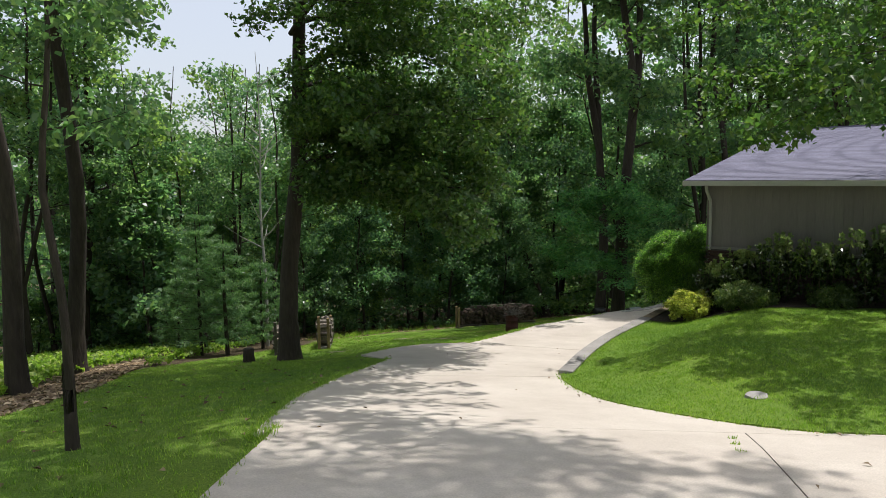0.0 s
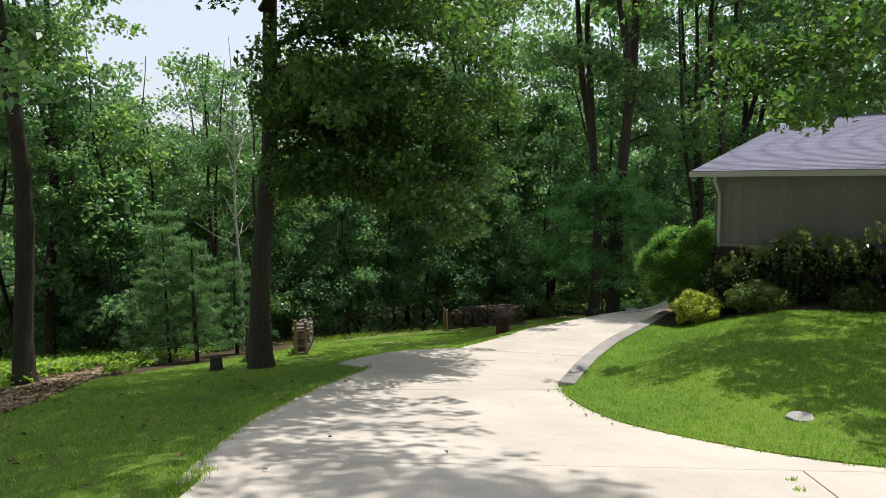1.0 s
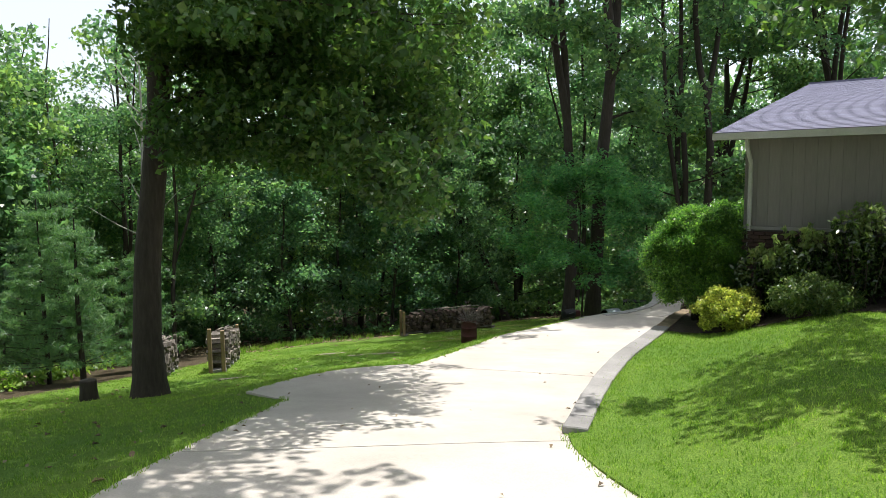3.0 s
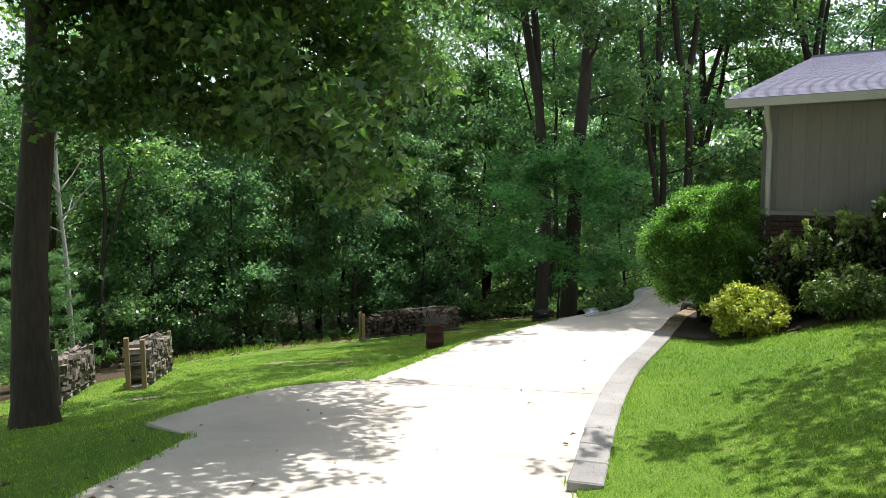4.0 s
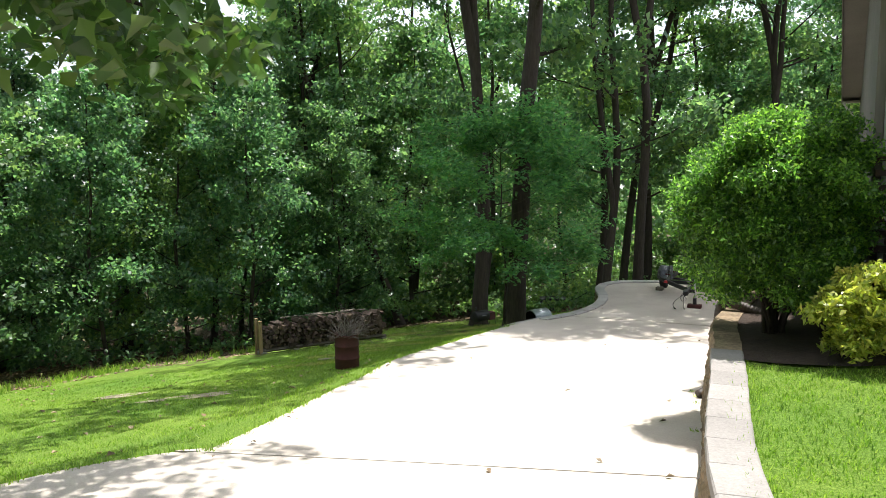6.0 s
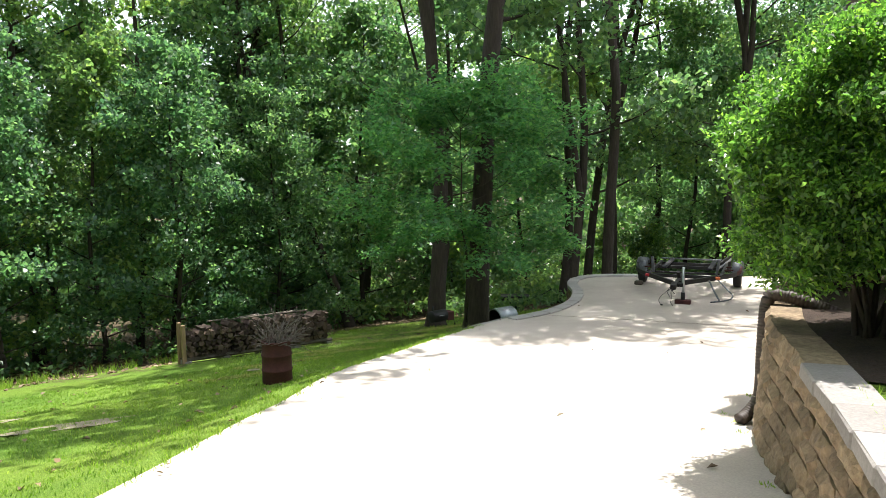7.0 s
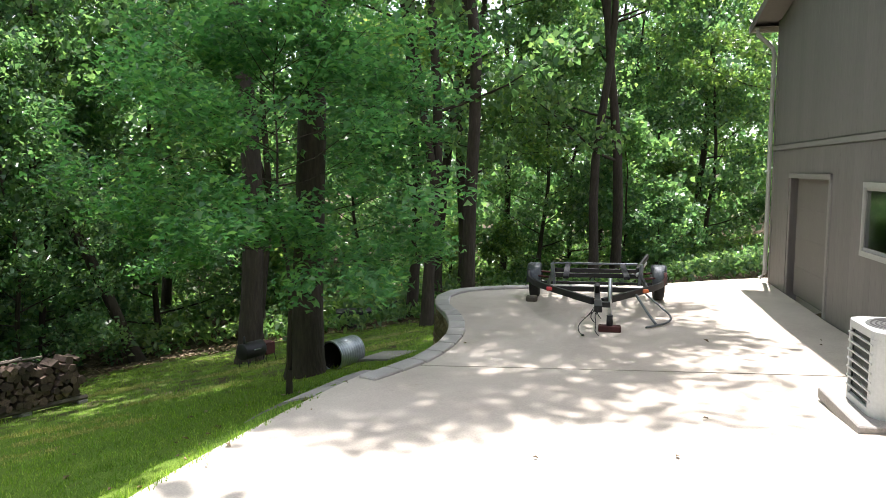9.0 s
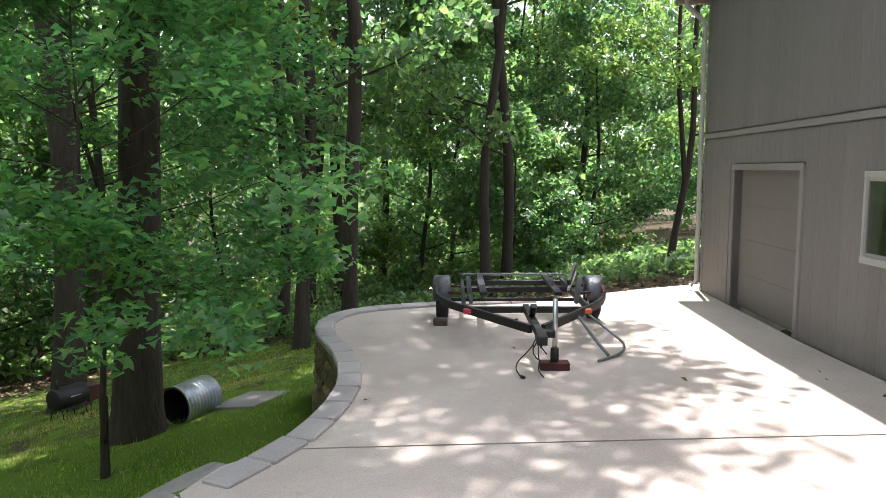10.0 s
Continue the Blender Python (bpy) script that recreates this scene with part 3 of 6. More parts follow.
def hbox(s0, s1, f0, f1, z0, z1, bm=None):
    return prism([hp(s0, f0, 0), hp(s1, f0, 0), hp(s1, f1, 0), hp(s0, f1, 0)], z0, z1, bm)


DOOR_S0, DOOR_S1, DOOR_Z = 11.02, 13.22, 2.16
WIN_S0, WIN_S1, WIN_Z0, WIN_Z1 = 7.75, 9.52, 1.24, 2.08


def house():
    top = thing("house", "grey-sided two-storey house with a shingled gable roof", "house")
    T = 0.16
    # side wall, with holes for the garage door and the window
    w = bmesh.new()
    for s0, s1, z0, z1 in ((0, WIN_S0, -0.3, EAVE), (WIN_S0, WIN_S1, -0.3, WIN_Z0), (WIN_S0, WIN_S1, WIN_Z1, EAVE), (WIN_S1, DOOR_S0, -0.3, EAVE),
                           (DOOR_S0, DOOR_S1, DOOR_Z, EAVE), (DOOR_S1, DEPTH, -0.3, EAVE)):
        hbox(s0, s1, 0.0, T, z0, z1, w)
    # gable above it
    g = [hp(0, 0, EAVE), hp(DEPTH, 0, EAVE), hp(DEPTH, 0, roof_z(DEPTH) - 0.12), hp(RIDGE_S, 0, roof_z(RIDGE_S) - 0.12), hp(0, 0, roof_z(0) - 0.12)]
    a = [w.verts.new(p) for p in g]
    b = [w.verts.new(p + FRONT * T) for p in g]
    w.faces.new(a)
    w.faces.new(b[::-1])
    for i in range(5):
        w.faces.new((a[i], b[i], b[(i + 1) % 5], a[(i + 1) % 5]))
    bmesh.ops.recalc_face_normals(w, faces=w.faces[:])
    part("side_wall", w, SIDING, top)
    part("front_wall", hbox(0, T, T, WIDTH, 1.0, EAVE + 0.05), SIDING, top)
    part("back_wall", hbox(DEPTH - T, DEPTH, T, WIDTH, -0.3, EAVE + 0.05), SIDING, top)
    part("end_wall", hbox(0, DEPTH, WIDTH, WIDTH + T, -0.3, EAVE + 0.05), SIDING, top)
    part("floor_slab", hbox(T, DEPTH - T, T, WIDTH, -0.25, 0.02), CONCRETE, top)
    part("upper_floor", hbox(T, DEPTH - T, T, WIDTH, 2.55, 2.75), DARK_ROOM, top)
    # boards of the siding: wide grooved sheets
    unit = bmesh.new()
    box(0, -0.012, 0, 0.198, 0.0, 1.0, 0.002, unit)
    bm_me = bpy.data.meshes.new("board")
    unit.to_mesh(bm_me)
    unit.free()
    bm_me.materials.append(SIDING)

    def board(p, x, z0, z1):
        y = Vector((-x.y, x.x, 0))
        ob = new("board", bm_me)
        ob.parent = top
        ob.matrix_basis = Matrix(((x.x, y.x, 0, p.x), (x.y, y.y, 0, p.y), (0, 0, z1 - z0, z0), (0, 0, 0, 1)))
    k = 0.0
    while k < DEPTH - 0.1:
        s = k + 0.1
        spans = [(0.02, 2.68)]
        if DOOR_S0 - 0.2 < s < DOOR_S1 + 0.2:
            spans = [(DOOR_Z + 0.1, 2.68)]
        elif WIN_S0 - 0.12 < s < WIN_S1 + 0.12:
            spans = [(0.02, WIN_Z0 - 0.06), (WIN_Z1 + 0.07, 2.68)]
        for z0, z1 in spans:
            board(hp(k + 0.196, 0, 0), -ALONG, z0, z1)
        board(hp(k + 0.196, 0, 0), -ALONG, 2.80, roof_z(s) - 0.14)
        k += 0.2
    k = 0.0
    while k < WIDTH:
        board(hp(0, k, 0), FRONT, 3.5, EAVE)
        k += 0.2
    # brick base of the front
    part("brick_base", hbox(-0.09, -0.001, 0.0, WIDTH, 1.2, 3.48), MORTAR, top)
    part("band", hbox(0.0, DEPTH, -0.035, -0.001, 2.70, 2.78), FRAME, top, "grey trim band between the storeys")
    part("brick_ledge", hbox(-0.12, 0.0, 0.0, WIDTH, 3.46, 3.52), FRAME, top)
    # corner boards
    part("corner_board", hbox(-0.02, 0.09, -0.022, 0.0, 0.0, EAVE), SIDING, top)
    part("corner_board", hbox(DEPTH - 0.09, DEPTH + 0.02, -0.022, 0.0, 0.0, EAVE), SIDING, top)
    # roof
    lo, hi = -0.45, DEPTH + 0.45
    r = bmesh.new()
    prof = [(lo, roof_z(lo)), (RIDGE_S, roof_z(RIDGE_S)), (hi, roof_z(hi)), (hi, roof_z(hi) - 0.10), (RIDGE_S, roof_z(RIDGE_S) - 0.10), (lo, roof_z(lo) - 0.10)]
    a = [r.verts.new(hp(s, -0.45, z)) for s, z in prof]
    b = [r.verts.new(hp(s, WIDTH + 0.45, z)) for s, z in prof]
    r.faces.new((a[0], a[1], a[4], a[5]))
    r.faces.new((a[1], a[2], a[3], a[4]))
    r.faces.new((b[0], b[1], b[4], b[5]))
    r.faces.new((b[1], b[2], b[3], b[4]))
    for i in range(6):
        r.faces.new((a[i], b[i], b[(i + 1) % 6], a[(i + 1) % 6]))
    bmesh.ops.recalc_face_normals(r, faces=r.faces[:])
    roof = part("roof", r, SOFFIT, top, "grey-violet asphalt shingle roof")
    # shingle courses
    def course(s0, s1):
        c = bmesh.new()
        sg = 1 if s1 > s0 else -1
        pts = [(s0, roof_z(s0) + 0.014), (s1, roof_z(s1) + 0.008), (s1, roof_z(s1) + 0.003), (s0, roof_z(s0) + 0.003)]
        a = [c.verts.new(hp(s, -0.47, z)) for s, z in pts]
        b = [c.verts.new(hp(s, WIDTH + 0.47, z)) for s, z in pts]
        c.faces.new(a)
        c.faces.new(b)
        for i in range(4):
            c.faces.new((a[i], b[i], b[(i + 1) % 4], a[(i + 1) % 4]))
        bmesh.ops.recalc_face_normals(c, faces=c.faces[:])
        part("shingle_course", c, SHINGLE, roof)
    n = int((RIDGE_S + 0.47) / 0.145)
    for i in range(n):
        course(-0.47 + i * 0.145, -0.47 + (i + 1) * 0.145 + 0.02)
    course(hi + 0.02, RIDGE_S)
    part("ridge_cap", prism([hp(RIDGE_S - 0.13, -0.47, 0), hp(RIDGE_S + 0.13, -0.47, 0), hp(RIDGE_S + 0.13, WIDTH + 0.47, 0), hp(RIDGE_S - 0.13, WIDTH + 0.47, 0)], roof_z(RIDGE_S) - 0.02, roof_z(RIDGE_S) + 0.035), SHINGLE, roof)
    # eaves: soffit, fascia and gutter, rake boards
    part("soffit", hbox(-0.45, 0.0, -0.45, WIDTH + 0.45, EAVE - 0.12, EAVE - 0.10), SOFFIT, roof)
    part("soffit", hbox(DEPTH, DEPTH + 0.45, -0.45, WIDTH + 0.45, EAVE - 0.12, EAVE - 0.10), SOFFIT, roof)
    part("gutter", hbox(-0.56, -0.452, -0.47, WIDTH + 0.47, EAVE - 0.13, EAVE - 0.01), TRIM, roof, "pale metal gutter")
    part("gutter", hbox(DEPTH + 0.452, DEPTH + 0.56, -0.47, WIDTH + 0.47, EAVE - 0.13, EAVE - 0.01), TRIM, roof, "pale metal gutter")
    for s0, s1 in ((lo, RIDGE_S), (RIDGE_S, hi)):
        rk = bmesh.new()
        q = [(s0, roof_z(s0) + 0.0), (s1, roof_z(s1) + 0.0), (s1, roof_z(s1) - 0.16), (s0, roof_z(s0) - 0.16)]
        a = [rk.verts.new(hp(s, -0.475, z)) for s, z in q]
        b = [rk.verts.new(hp(s, -0.452, z)) for s, z in q]
        rk.faces.new(a)
        rk.faces.new(b)
        for i in range(4):
            rk.faces.new((a[i], b[i], b[(i + 1) % 4], a[(i + 1) % 4]))
        bmesh.ops.recalc_face_normals(rk, faces=rk.faces[:])
        part("rake_board", rk, SOFFIT, roof)
    # downspouts
    def spout(s, f, out, foot):
        e = hp(s, f, 0)
        p = [e + out * 0.38 + Vector((0, 0, EAVE - 0.12)), e + out * 0.36 + Vector((0, 0, EAVE - 0.25)), e + out * 0.10 + Vector((0, 0, EAVE - 0.52)),
             e + out * 0.07 + Vector((0, 0, EAVE - 0.65)), e + out * 0.07 + Vector((0, 0, foot + 0.15)), e + out * 0.16 + Vector((0, 0, foot + 0.04))]
        part("downspout", tube_mesh("downspout", p, 0.042, TRIM, 8, False), None, top, "pale metal downspout")
    spout(-0.02, 0.10, -ALONG, 2.0)
    spout(DEPTH - 0.02, -0.02, ALONG * 0.3 - FRONT, 0.05)
    # garage door in its recess
    d = part("garage_door", hbox(DOOR_S0, DOOR_S1, 0.12, 0.16, 0.01, DOOR_Z), DOOR_PAINT, top, "closed grey-brown panelled garage door")
    for i in range(4):
        part("panel", hbox(DOOR_S0 + 0.02, DOOR_S1 - 0.02, 0.105, 0.119, 0.02 + i * 0.535, 0.552 + i * 0.535), DOOR_PAINT, d)
    part("door_frame", hbox(DOOR_S0 - 0.09, DOOR_S0, -0.03, 0.12, 0.01, DOOR_Z + 0.09), FRAME, top)
    part("door_frame", hbox(DOOR_S1, DOOR_S1 + 0.09, -0.018, 0.12, 0.01, DOOR_Z), SIDING, top)
    part("door_frame", hbox(DOOR_S0 - 0.09, DOOR_S1 + 0.09, -0.032, 0.12, DOOR_Z + 0.001, DOOR_Z + 0.09), FRAME, top)
    # window
    win = part("window", hbox(WIN_S0 - 0.04, WIN_S1 + 0.04, -0.04, 0.02, WIN_Z0 - 0.07, WIN_Z0), TRIM, top, "two-pane window with a pale frame")
    part("frame", hbox(WIN_S0 - 0.04, WIN_S1 + 0.04, -0.035, 0.02, WIN_Z1, WIN_Z1 + 0.07), TRIM, win)
    part("frame", hbox(WIN_S0 - 0.04, WIN_S0, -0.033, 0.02, WIN_Z0, WIN_Z1), TRIM, win)
    part("frame", hbox(WIN_S1, WIN_S1 + 0.04, -0.033, 0.02, WIN_Z0, WIN_Z1), TRIM, win)
    mid = (WIN_S0 + WIN_S1) / 2
    part("mullion", hbox(mid - 0.035, mid + 0.035, -0.02, 0.04, WIN_Z0, WIN_Z1), TRIM, win)
    for s0, s1 in ((WIN_S0, mid - 0.035), (mid + 0.035, WIN_S1)):
        part("sash", hbox(s0, s1, 0.0, 0.03, WIN_Z0, WIN_Z0 + 0.04), TRIM, win)
        part("sash", hbox(s0, s1, 0.0, 0.03, WIN_Z1 - 0.04, WIN_Z1), TRIM, win)
        p = part("pane", hbox(s0, s1, 0.012, 0.018, WIN_Z0 + 0.04, WIN_Z1 - 0.04), GLASS, win)
    return top


house()

# ---- leaves and trees ----
def leaf_cloud(name, centres, radii, counts, size, mat, rng, flat=0.6, aspect=0.55, shell=0.5, lobed=False):
    """Many small folded leaves in clumps; the leaves of a clump lie mostly level and thicken towards its outside."""
    C = np.repeat(np.asarray(centres, float), counts, axis=0)
    R = np.repeat(np.asarray(radii, float), counts, axis=0)
    n = len(C)
    d = rng.normal(size=(n, 3))
    d /= np.linalg.norm(d, axis=1)[:, None]
    rad = (shell + (1 - shell) * rng.random(n)) * rng.random(n) ** 0.25
    P = C + d * R * rad[:, None]
    up = rng.normal(size=(n, 3)) * (1 - flat)
    up[:, 2] += flat
    up /= np.linalg.norm(up, axis=1)[:, None]
    a = np.cross(up, rng.normal(size=(n, 3)))
    a /= np.linalg.norm(a, axis=1)[:, None] + 1e-9
    b = np.cross(up, a)
    big = np.repeat(np.asarray(size, float), counts) if np.ndim(size) else size
    L = (big * (0.65 + 0.7 * rng.random(n)))[:, None]
    W = L * aspect
    droop = -0.25 * L * np.array([0, 0, 1.0])
    if lobed:
        V = np.empty((n, 6, 3))
        fold = up * L * 0.14
        V[:, 0] = P - a * L * 0.5
        V[:, 1] = P + b * W * 0.58 - a * L * 0.06 + fold
        V[:, 2] = P + b * W * 0.24 + a * L * 0.14 + fold * 0.4
        V[:, 3] = P + a * L * 0.5 + droop
        V[:, 4] = P - b * W * 0.24 + a * L * 0.14 + fold * 0.4
        V[:, 5] = P - b * W * 0.58 - a * L * 0.06 + fold
        order = np.array([0, 1, 2, 3, 0, 3, 4, 5])
    else:
        V = np.empty((n, 4, 3))
        V[:, 0] = P - a * L * 0.5
        V[:, 1] = P + b * W * 0.5 + a * L * 0.05 + up * L * 0.12
        V[:, 2] = P + a * L * 0.5 + droop
        V[:, 3] = P - b * W * 0.5 + a * L * 0.05 + up * L * 0.12
        order = np.arange(4)
    k, q = V.shape[1], len(order) // 4
    me = bpy.data.meshes.new(name)
    me.vertices.add(n * k)
    me.vertices.foreach_set("co", V.reshape(-1).astype(np.float32))
    me.loops.add(n * 4 * q)
    me.loops.foreach_set("vertex_index", (np.arange(n)[:, None] * k + order[None, :]).ravel().astype(np.int32))
    me.polygons.add(n * q)
    me.polygons.foreach_set("loop_start", np.arange(0, n * 4 * q, 4, dtype=np.int32))
    me.materials.append(mat)
    me.update(calc_edges=True)
    me.validate()
    return me


def limb_points(rng, start, way, length, n=5, bend=0.25, lift=0.15):
    pts, p, d = [Vector(start)], Vector(start), Vector(way).normalized()
    for i in range(n):
        d = (d + Vector((rng.uniform(-bend, bend), rng.uniform(-bend, bend), rng.uniform(-bend, bend) * 0.5 + lift))).normalized()
        p = p + d * (length / n)
        pts.append(p.copy())
    return pts


def tree_meshes(seed, height, r0, crown_base, crown_r, limbs, leaf, per_clump, mat, lean=(0, 0), fork=None, clump=0.9, bark=None, low_droop=0.0, flat=0.5, segs=8, aspect=0.55, thin=1.0, lobed=False, boughs=(), bough_leaf=1.0, coarse=9.0, shade=9.0):
    """Bark and leaf meshes of one tree: a tapered trunk, limbs that divide, clumps of leaves along them."""
    rng = random.Random(seed)
    nrg = np.random.default_rng(seed)
    verts, faces, cen, rads = [], [], [], []

    def add(pts, radii, sg):
        v, f = tube_data(pts, radii, sg, False)
        o = len(verts)
        verts.extend(v)
        faces.extend(tuple(i + o for i in q) for q in f)
    paths = []
    n = 14
    pts, radii = [], []
    for i in range(n + 1):
        t = i / n
        wob = 0.016 * height
        sway = Vector((math.sin(5.5 * t + seed) - math.sin(seed) + 0.35 * math.sin(17 * t + 2 * seed), math.cos(6.5 * t + seed) - math.cos(seed) + 0.35 * math.sin(15 * t + seed), 0)) * wob * min(1, 0.15 + 2 * t)
        pts.append(Vector((lean[0] * height * t, lean[1] * height * t, -0.3 + (height + 0.3) * t)) + sway)
        radii.append(r0 * (1.0 - 0.85 * t) + (0.75 * r0 if i == 0 else 0.0))
    for k, (z1, f1) in enumerate(((0.05, 1.32), (0.35, 1.12), (0.9, 1.03))):
        pts.insert(1 + k, pts[0].lerp(pts[1 + k], (z1 + 0.3) / (pts[1 + k].z + 0.3)))
        radii.insert(1 + k, r0 * f1)
    add(pts, radii, segs + 2)
    paths.append((pts, radii))

    def along(share):
        z = pts[0].z + share * (pts[-1].z - pts[0].z)
        k = next(i for i in range(1, len(pts)) if pts[i].z >= z - 1e-6)
        return pts[k - 1].lerp(pts[k], (z - pts[k - 1].z) / (pts[k].z - pts[k - 1].z))
    if fork:
        fz, fw = fork
        st = along(fz)
        fp = limb_points(rng, st, fw, height * (1 - fz) * 0.95, 7, 0.12, 0.22)
        fr = [r0 * 0.7 * (1 - 0.85 * k / 7) for k in range(8)]
        add(fp, fr, segs)
        paths.append((fp, fr))
    for i in range(limbs):
        t = crown_base + (0.97 - crown_base) * (i + rng.random() * 0.7) / limbs
        pp, rr = paths[i % len(paths)]
        if pp is pts:
            st, thick = along(t), r0 * (1.0 - 0.85 * t)
        else:
            k = t * (len(pp) - 1)
            k0 = min(int(k), len(pp) - 2)
            st, thick = pp[k0].lerp(pp[k0 + 1], k - k0), rr[k0]
        az = i * 2.399 + rng.uniform(-0.5, 0.5)
        rel = (t - crown_base) / (1 - crown_base)
        reach = crown_r * (0.55 + 0.6 * math.sin(math.pi * min(1, rel * 0.8 + 0.22))) * rng.uniform(0.75, 1.1) * (1 - 0.45 * rel)
        way = Vector((math.cos(az), math.sin(az), 0.15 + 0.7 * rel - low_droop * (1 - rel)))
        lp = limb_points(rng, st, way, reach, 5, 0.22, 0.06 - low_droop * 0.25 * (1 - rel))
        rb = max(0.010, thick * 0.36)
        add(lp, [rb * (1 - 0.82 * j / 5) for j in range(6)], 5)
        for j in (2, 3, 4, 5):
            c = lp[j] + Vector((rng.uniform(-.3, .3), rng.uniform(-.3, .3), rng.uniform(-.1, .3)))
            cen.append(c)
            rads.append((clump * rng.uniform(0.7, 1.2), clump * rng.uniform(0.7, 1.2), clump * rng.uniform(0.45, 0.75)))
            if j in (2, 3, 4):
                w2 = Vector((math.cos(az + rng.choice((-1, 1)) * 0.9), math.sin(az + rng.choice((-1, 1)) * 0.9), rng.uniform(-0.15, 0.4) - low_droop))
                sp = limb_points(rng, lp[j], w2, reach * 0.42, 3, 0.25, 0.02)
                add(sp, [rb * 0.35 * (1 - 0.7 * q / 3) for q in range(4)], 4)
                for q in (2, 3):
                    cen.append(sp[q])
                    rads.append((clump * rng.uniform(0.6, 1.0), clump * rng.uniform(0.6, 1.0), clump * rng.uniform(0.35, 0.65)))
    first_bough = len(cen)
    # long boughs: start height, compass angle, reach, rise and droop over their length
    for z0, az, reach, rise, droop, *bare in boughs:
        az = radians(az)
        st = along(min(0.95, (z0 + 0.3) / (height + 0.3)))
        way = Vector((math.cos(az), math.sin(az), 0))
        side = Vector((-way.y, way.x, 0))
        lp = []
        for j in range(11):
            t = j / 10
            lp.append(st + way * reach * t + side * 0.25 * math.sin(t * 5 + az) + Vector((0, 0, reach * (rise * t - droop * t * t))))
        rb = r0 * 0.28
        add(lp, [rb * (1 - 0.88 * j / 10) for j in range(11)], 6)
        for j in range(bare[0] if bare else 3, 11):
            for sg in (-1, 1):
                w2 = way * 0.5 + side * sg * rng.uniform(0.6, 1.1) + Vector((0, 0, rng.uniform(-0.25, 0.35)))
                sp = limb_points(rng, lp[j], w2, reach * rng.uniform(0.16, 0.30), 3, 0.25, -0.06)
                add(sp, [rb * 0.22 * (1 - 0.7 * q / 3) for q in range(4)], 4)
                for q in (1, 2, 3):
                    cen.append(sp[q] + Vector((0, 0, rng.uniform(-0.35, 0.1))))
                    rads.append((clump * rng.uniform(0.45, 0.8), clump * rng.uniform(0.45, 0.8), clump * rng.uniform(0.3, 0.6)))
    counts = [max(3, int(per_clump * rng.uniform(0.5, 1.4) * (thin if i < first_bough else bough_leaf))) for i in range(len(cen))]
    # the top of a tall crown has fewer, larger leaves
    tops = [c.z > (coarse if i < first_bough else shade) * height for i, c in enumerate(cen)]
    counts = [max(2, int(k * (0.15 if coarse < 2 else 0.42))) if up else k for k, up in zip(counts, tops)]
    sizes = [leaf * (1.4 if up else 1.0) for up in tops]
    trunk = mesh_from("trunk", verts, faces, bark or BARK, True)
    crown = leaf_cloud("crown", [tuple(c) for c in cen], rads, counts, sizes, mat, nrg, flat, aspect, 0.5, lobed)
    return trunk, crown


def plant(name, label, category, meshes, m, group=""):
    ob = thing(name, label, category, m, group)
    part("trunk", meshes[0], None, ob)
    part("crown", meshes[1], None, ob)
    return ob


def at_ground(x, y, turn=0.0, scale=1.0, z=None):
    return pose(x, y, gz(x, y) if z is None else z, 0, 0, turn) @ Matrix.Diagonal((scale, scale, scale, 1))


# the large oak beside the driveway, its lower boughs hanging over it
# boughs from 10.5 m up are out of view, added to shade the left lawn
OAK_BOUGHS = ((5.2, -33, 5.2, 0.38, 0.55, 1), (5.8, -16, 4.8, 0.40, 0.50, 1), (6.4, -55, 4.6, 0.42, 0.45, 1), (6.6, 8, 4.8, 0.4, 0.48, 1), (4.6, -22, 4.7, 0.28, 0.46, 1),
              (9.4, -8, 6.2, 0.42, 0.36, 1), (8.9, 25, 6.0, 0.42, 0.36, 1), (8.6, -62, 7.0, 0.45, 0.36, 1), (10.5, -68, 9.5, 0.45, 0.30), (12.0, -84, 9.5, 0.42, 0.28), (13.0, -74, 11.0, 0.40, 0.28), (13.6, -62, 8.6, 0.40, 0.25),
              (12.4, -94, 9.0, 0.42, 0.28), (7.2, 58, 5.6, 0.4, 0.4, 1), (6.4, -28, 5.2, 0.38, 0.42, 1), (7.6, -40, 5.8, 0.40, 0.40, 1),
              (12.5, -62, 10.5, 0.40, 0.25), (11.5, -57, 8.5, 0.40, 0.25), (11.0, -50, 7.0, 0.40, 0.25), (12.0, -72, 7.0, 0.40, 0.25), (13.4, -66, 12.5, 0.36, 0.22))
oak = tree_meshes(11, 19.0, 0.265, 0.50, 4.6, 20, 0.125, 84, OAK_LEAF, (0.012, -0.01), None, 0.95, None, 0.05, aspect=0.8, lobed=True, boughs=OAK_BOUGHS, shade=0.52)
plant("oak_tree", "tall dark oak with drooping leafy boughs beside the driveway", "tree", oak, at_ground(-4.2, 18.8, 0))
# the oak over the raised lawn, whose boughs hang before the roof
OAK2_BOUGHS = ((3.4, 108, 10.4, 0.17, 0.25, 6), (3.8, 101, 10.6, 0.17, 0.22, 6), (3.1, 116, 8.8, 0.17, 0.27, 6), (4.8, 105, 10.8, 0.16, 0.18, 6), (5.4, 98, 10.0, 0.16, 0.17, 5))
# the lean carries its high crown, out of view, to shade the near driveway
oak2 = tree_meshes(23, 17.0, 0.23, 0.84, 3.3, 22, 0.135, 100, OAK_LEAF, (-0.63, 0.32), None, 0.95, None, 0.05, aspect=0.8, lobed=True, boughs=OAK2_BOUGHS, bough_leaf=0.9)
plant("oak_tree", "leaning oak hanging over the lawn and roof, with an unseen crown that shades the driveway", "tree", oak2, at_ground(12.7, 2.5, 0))

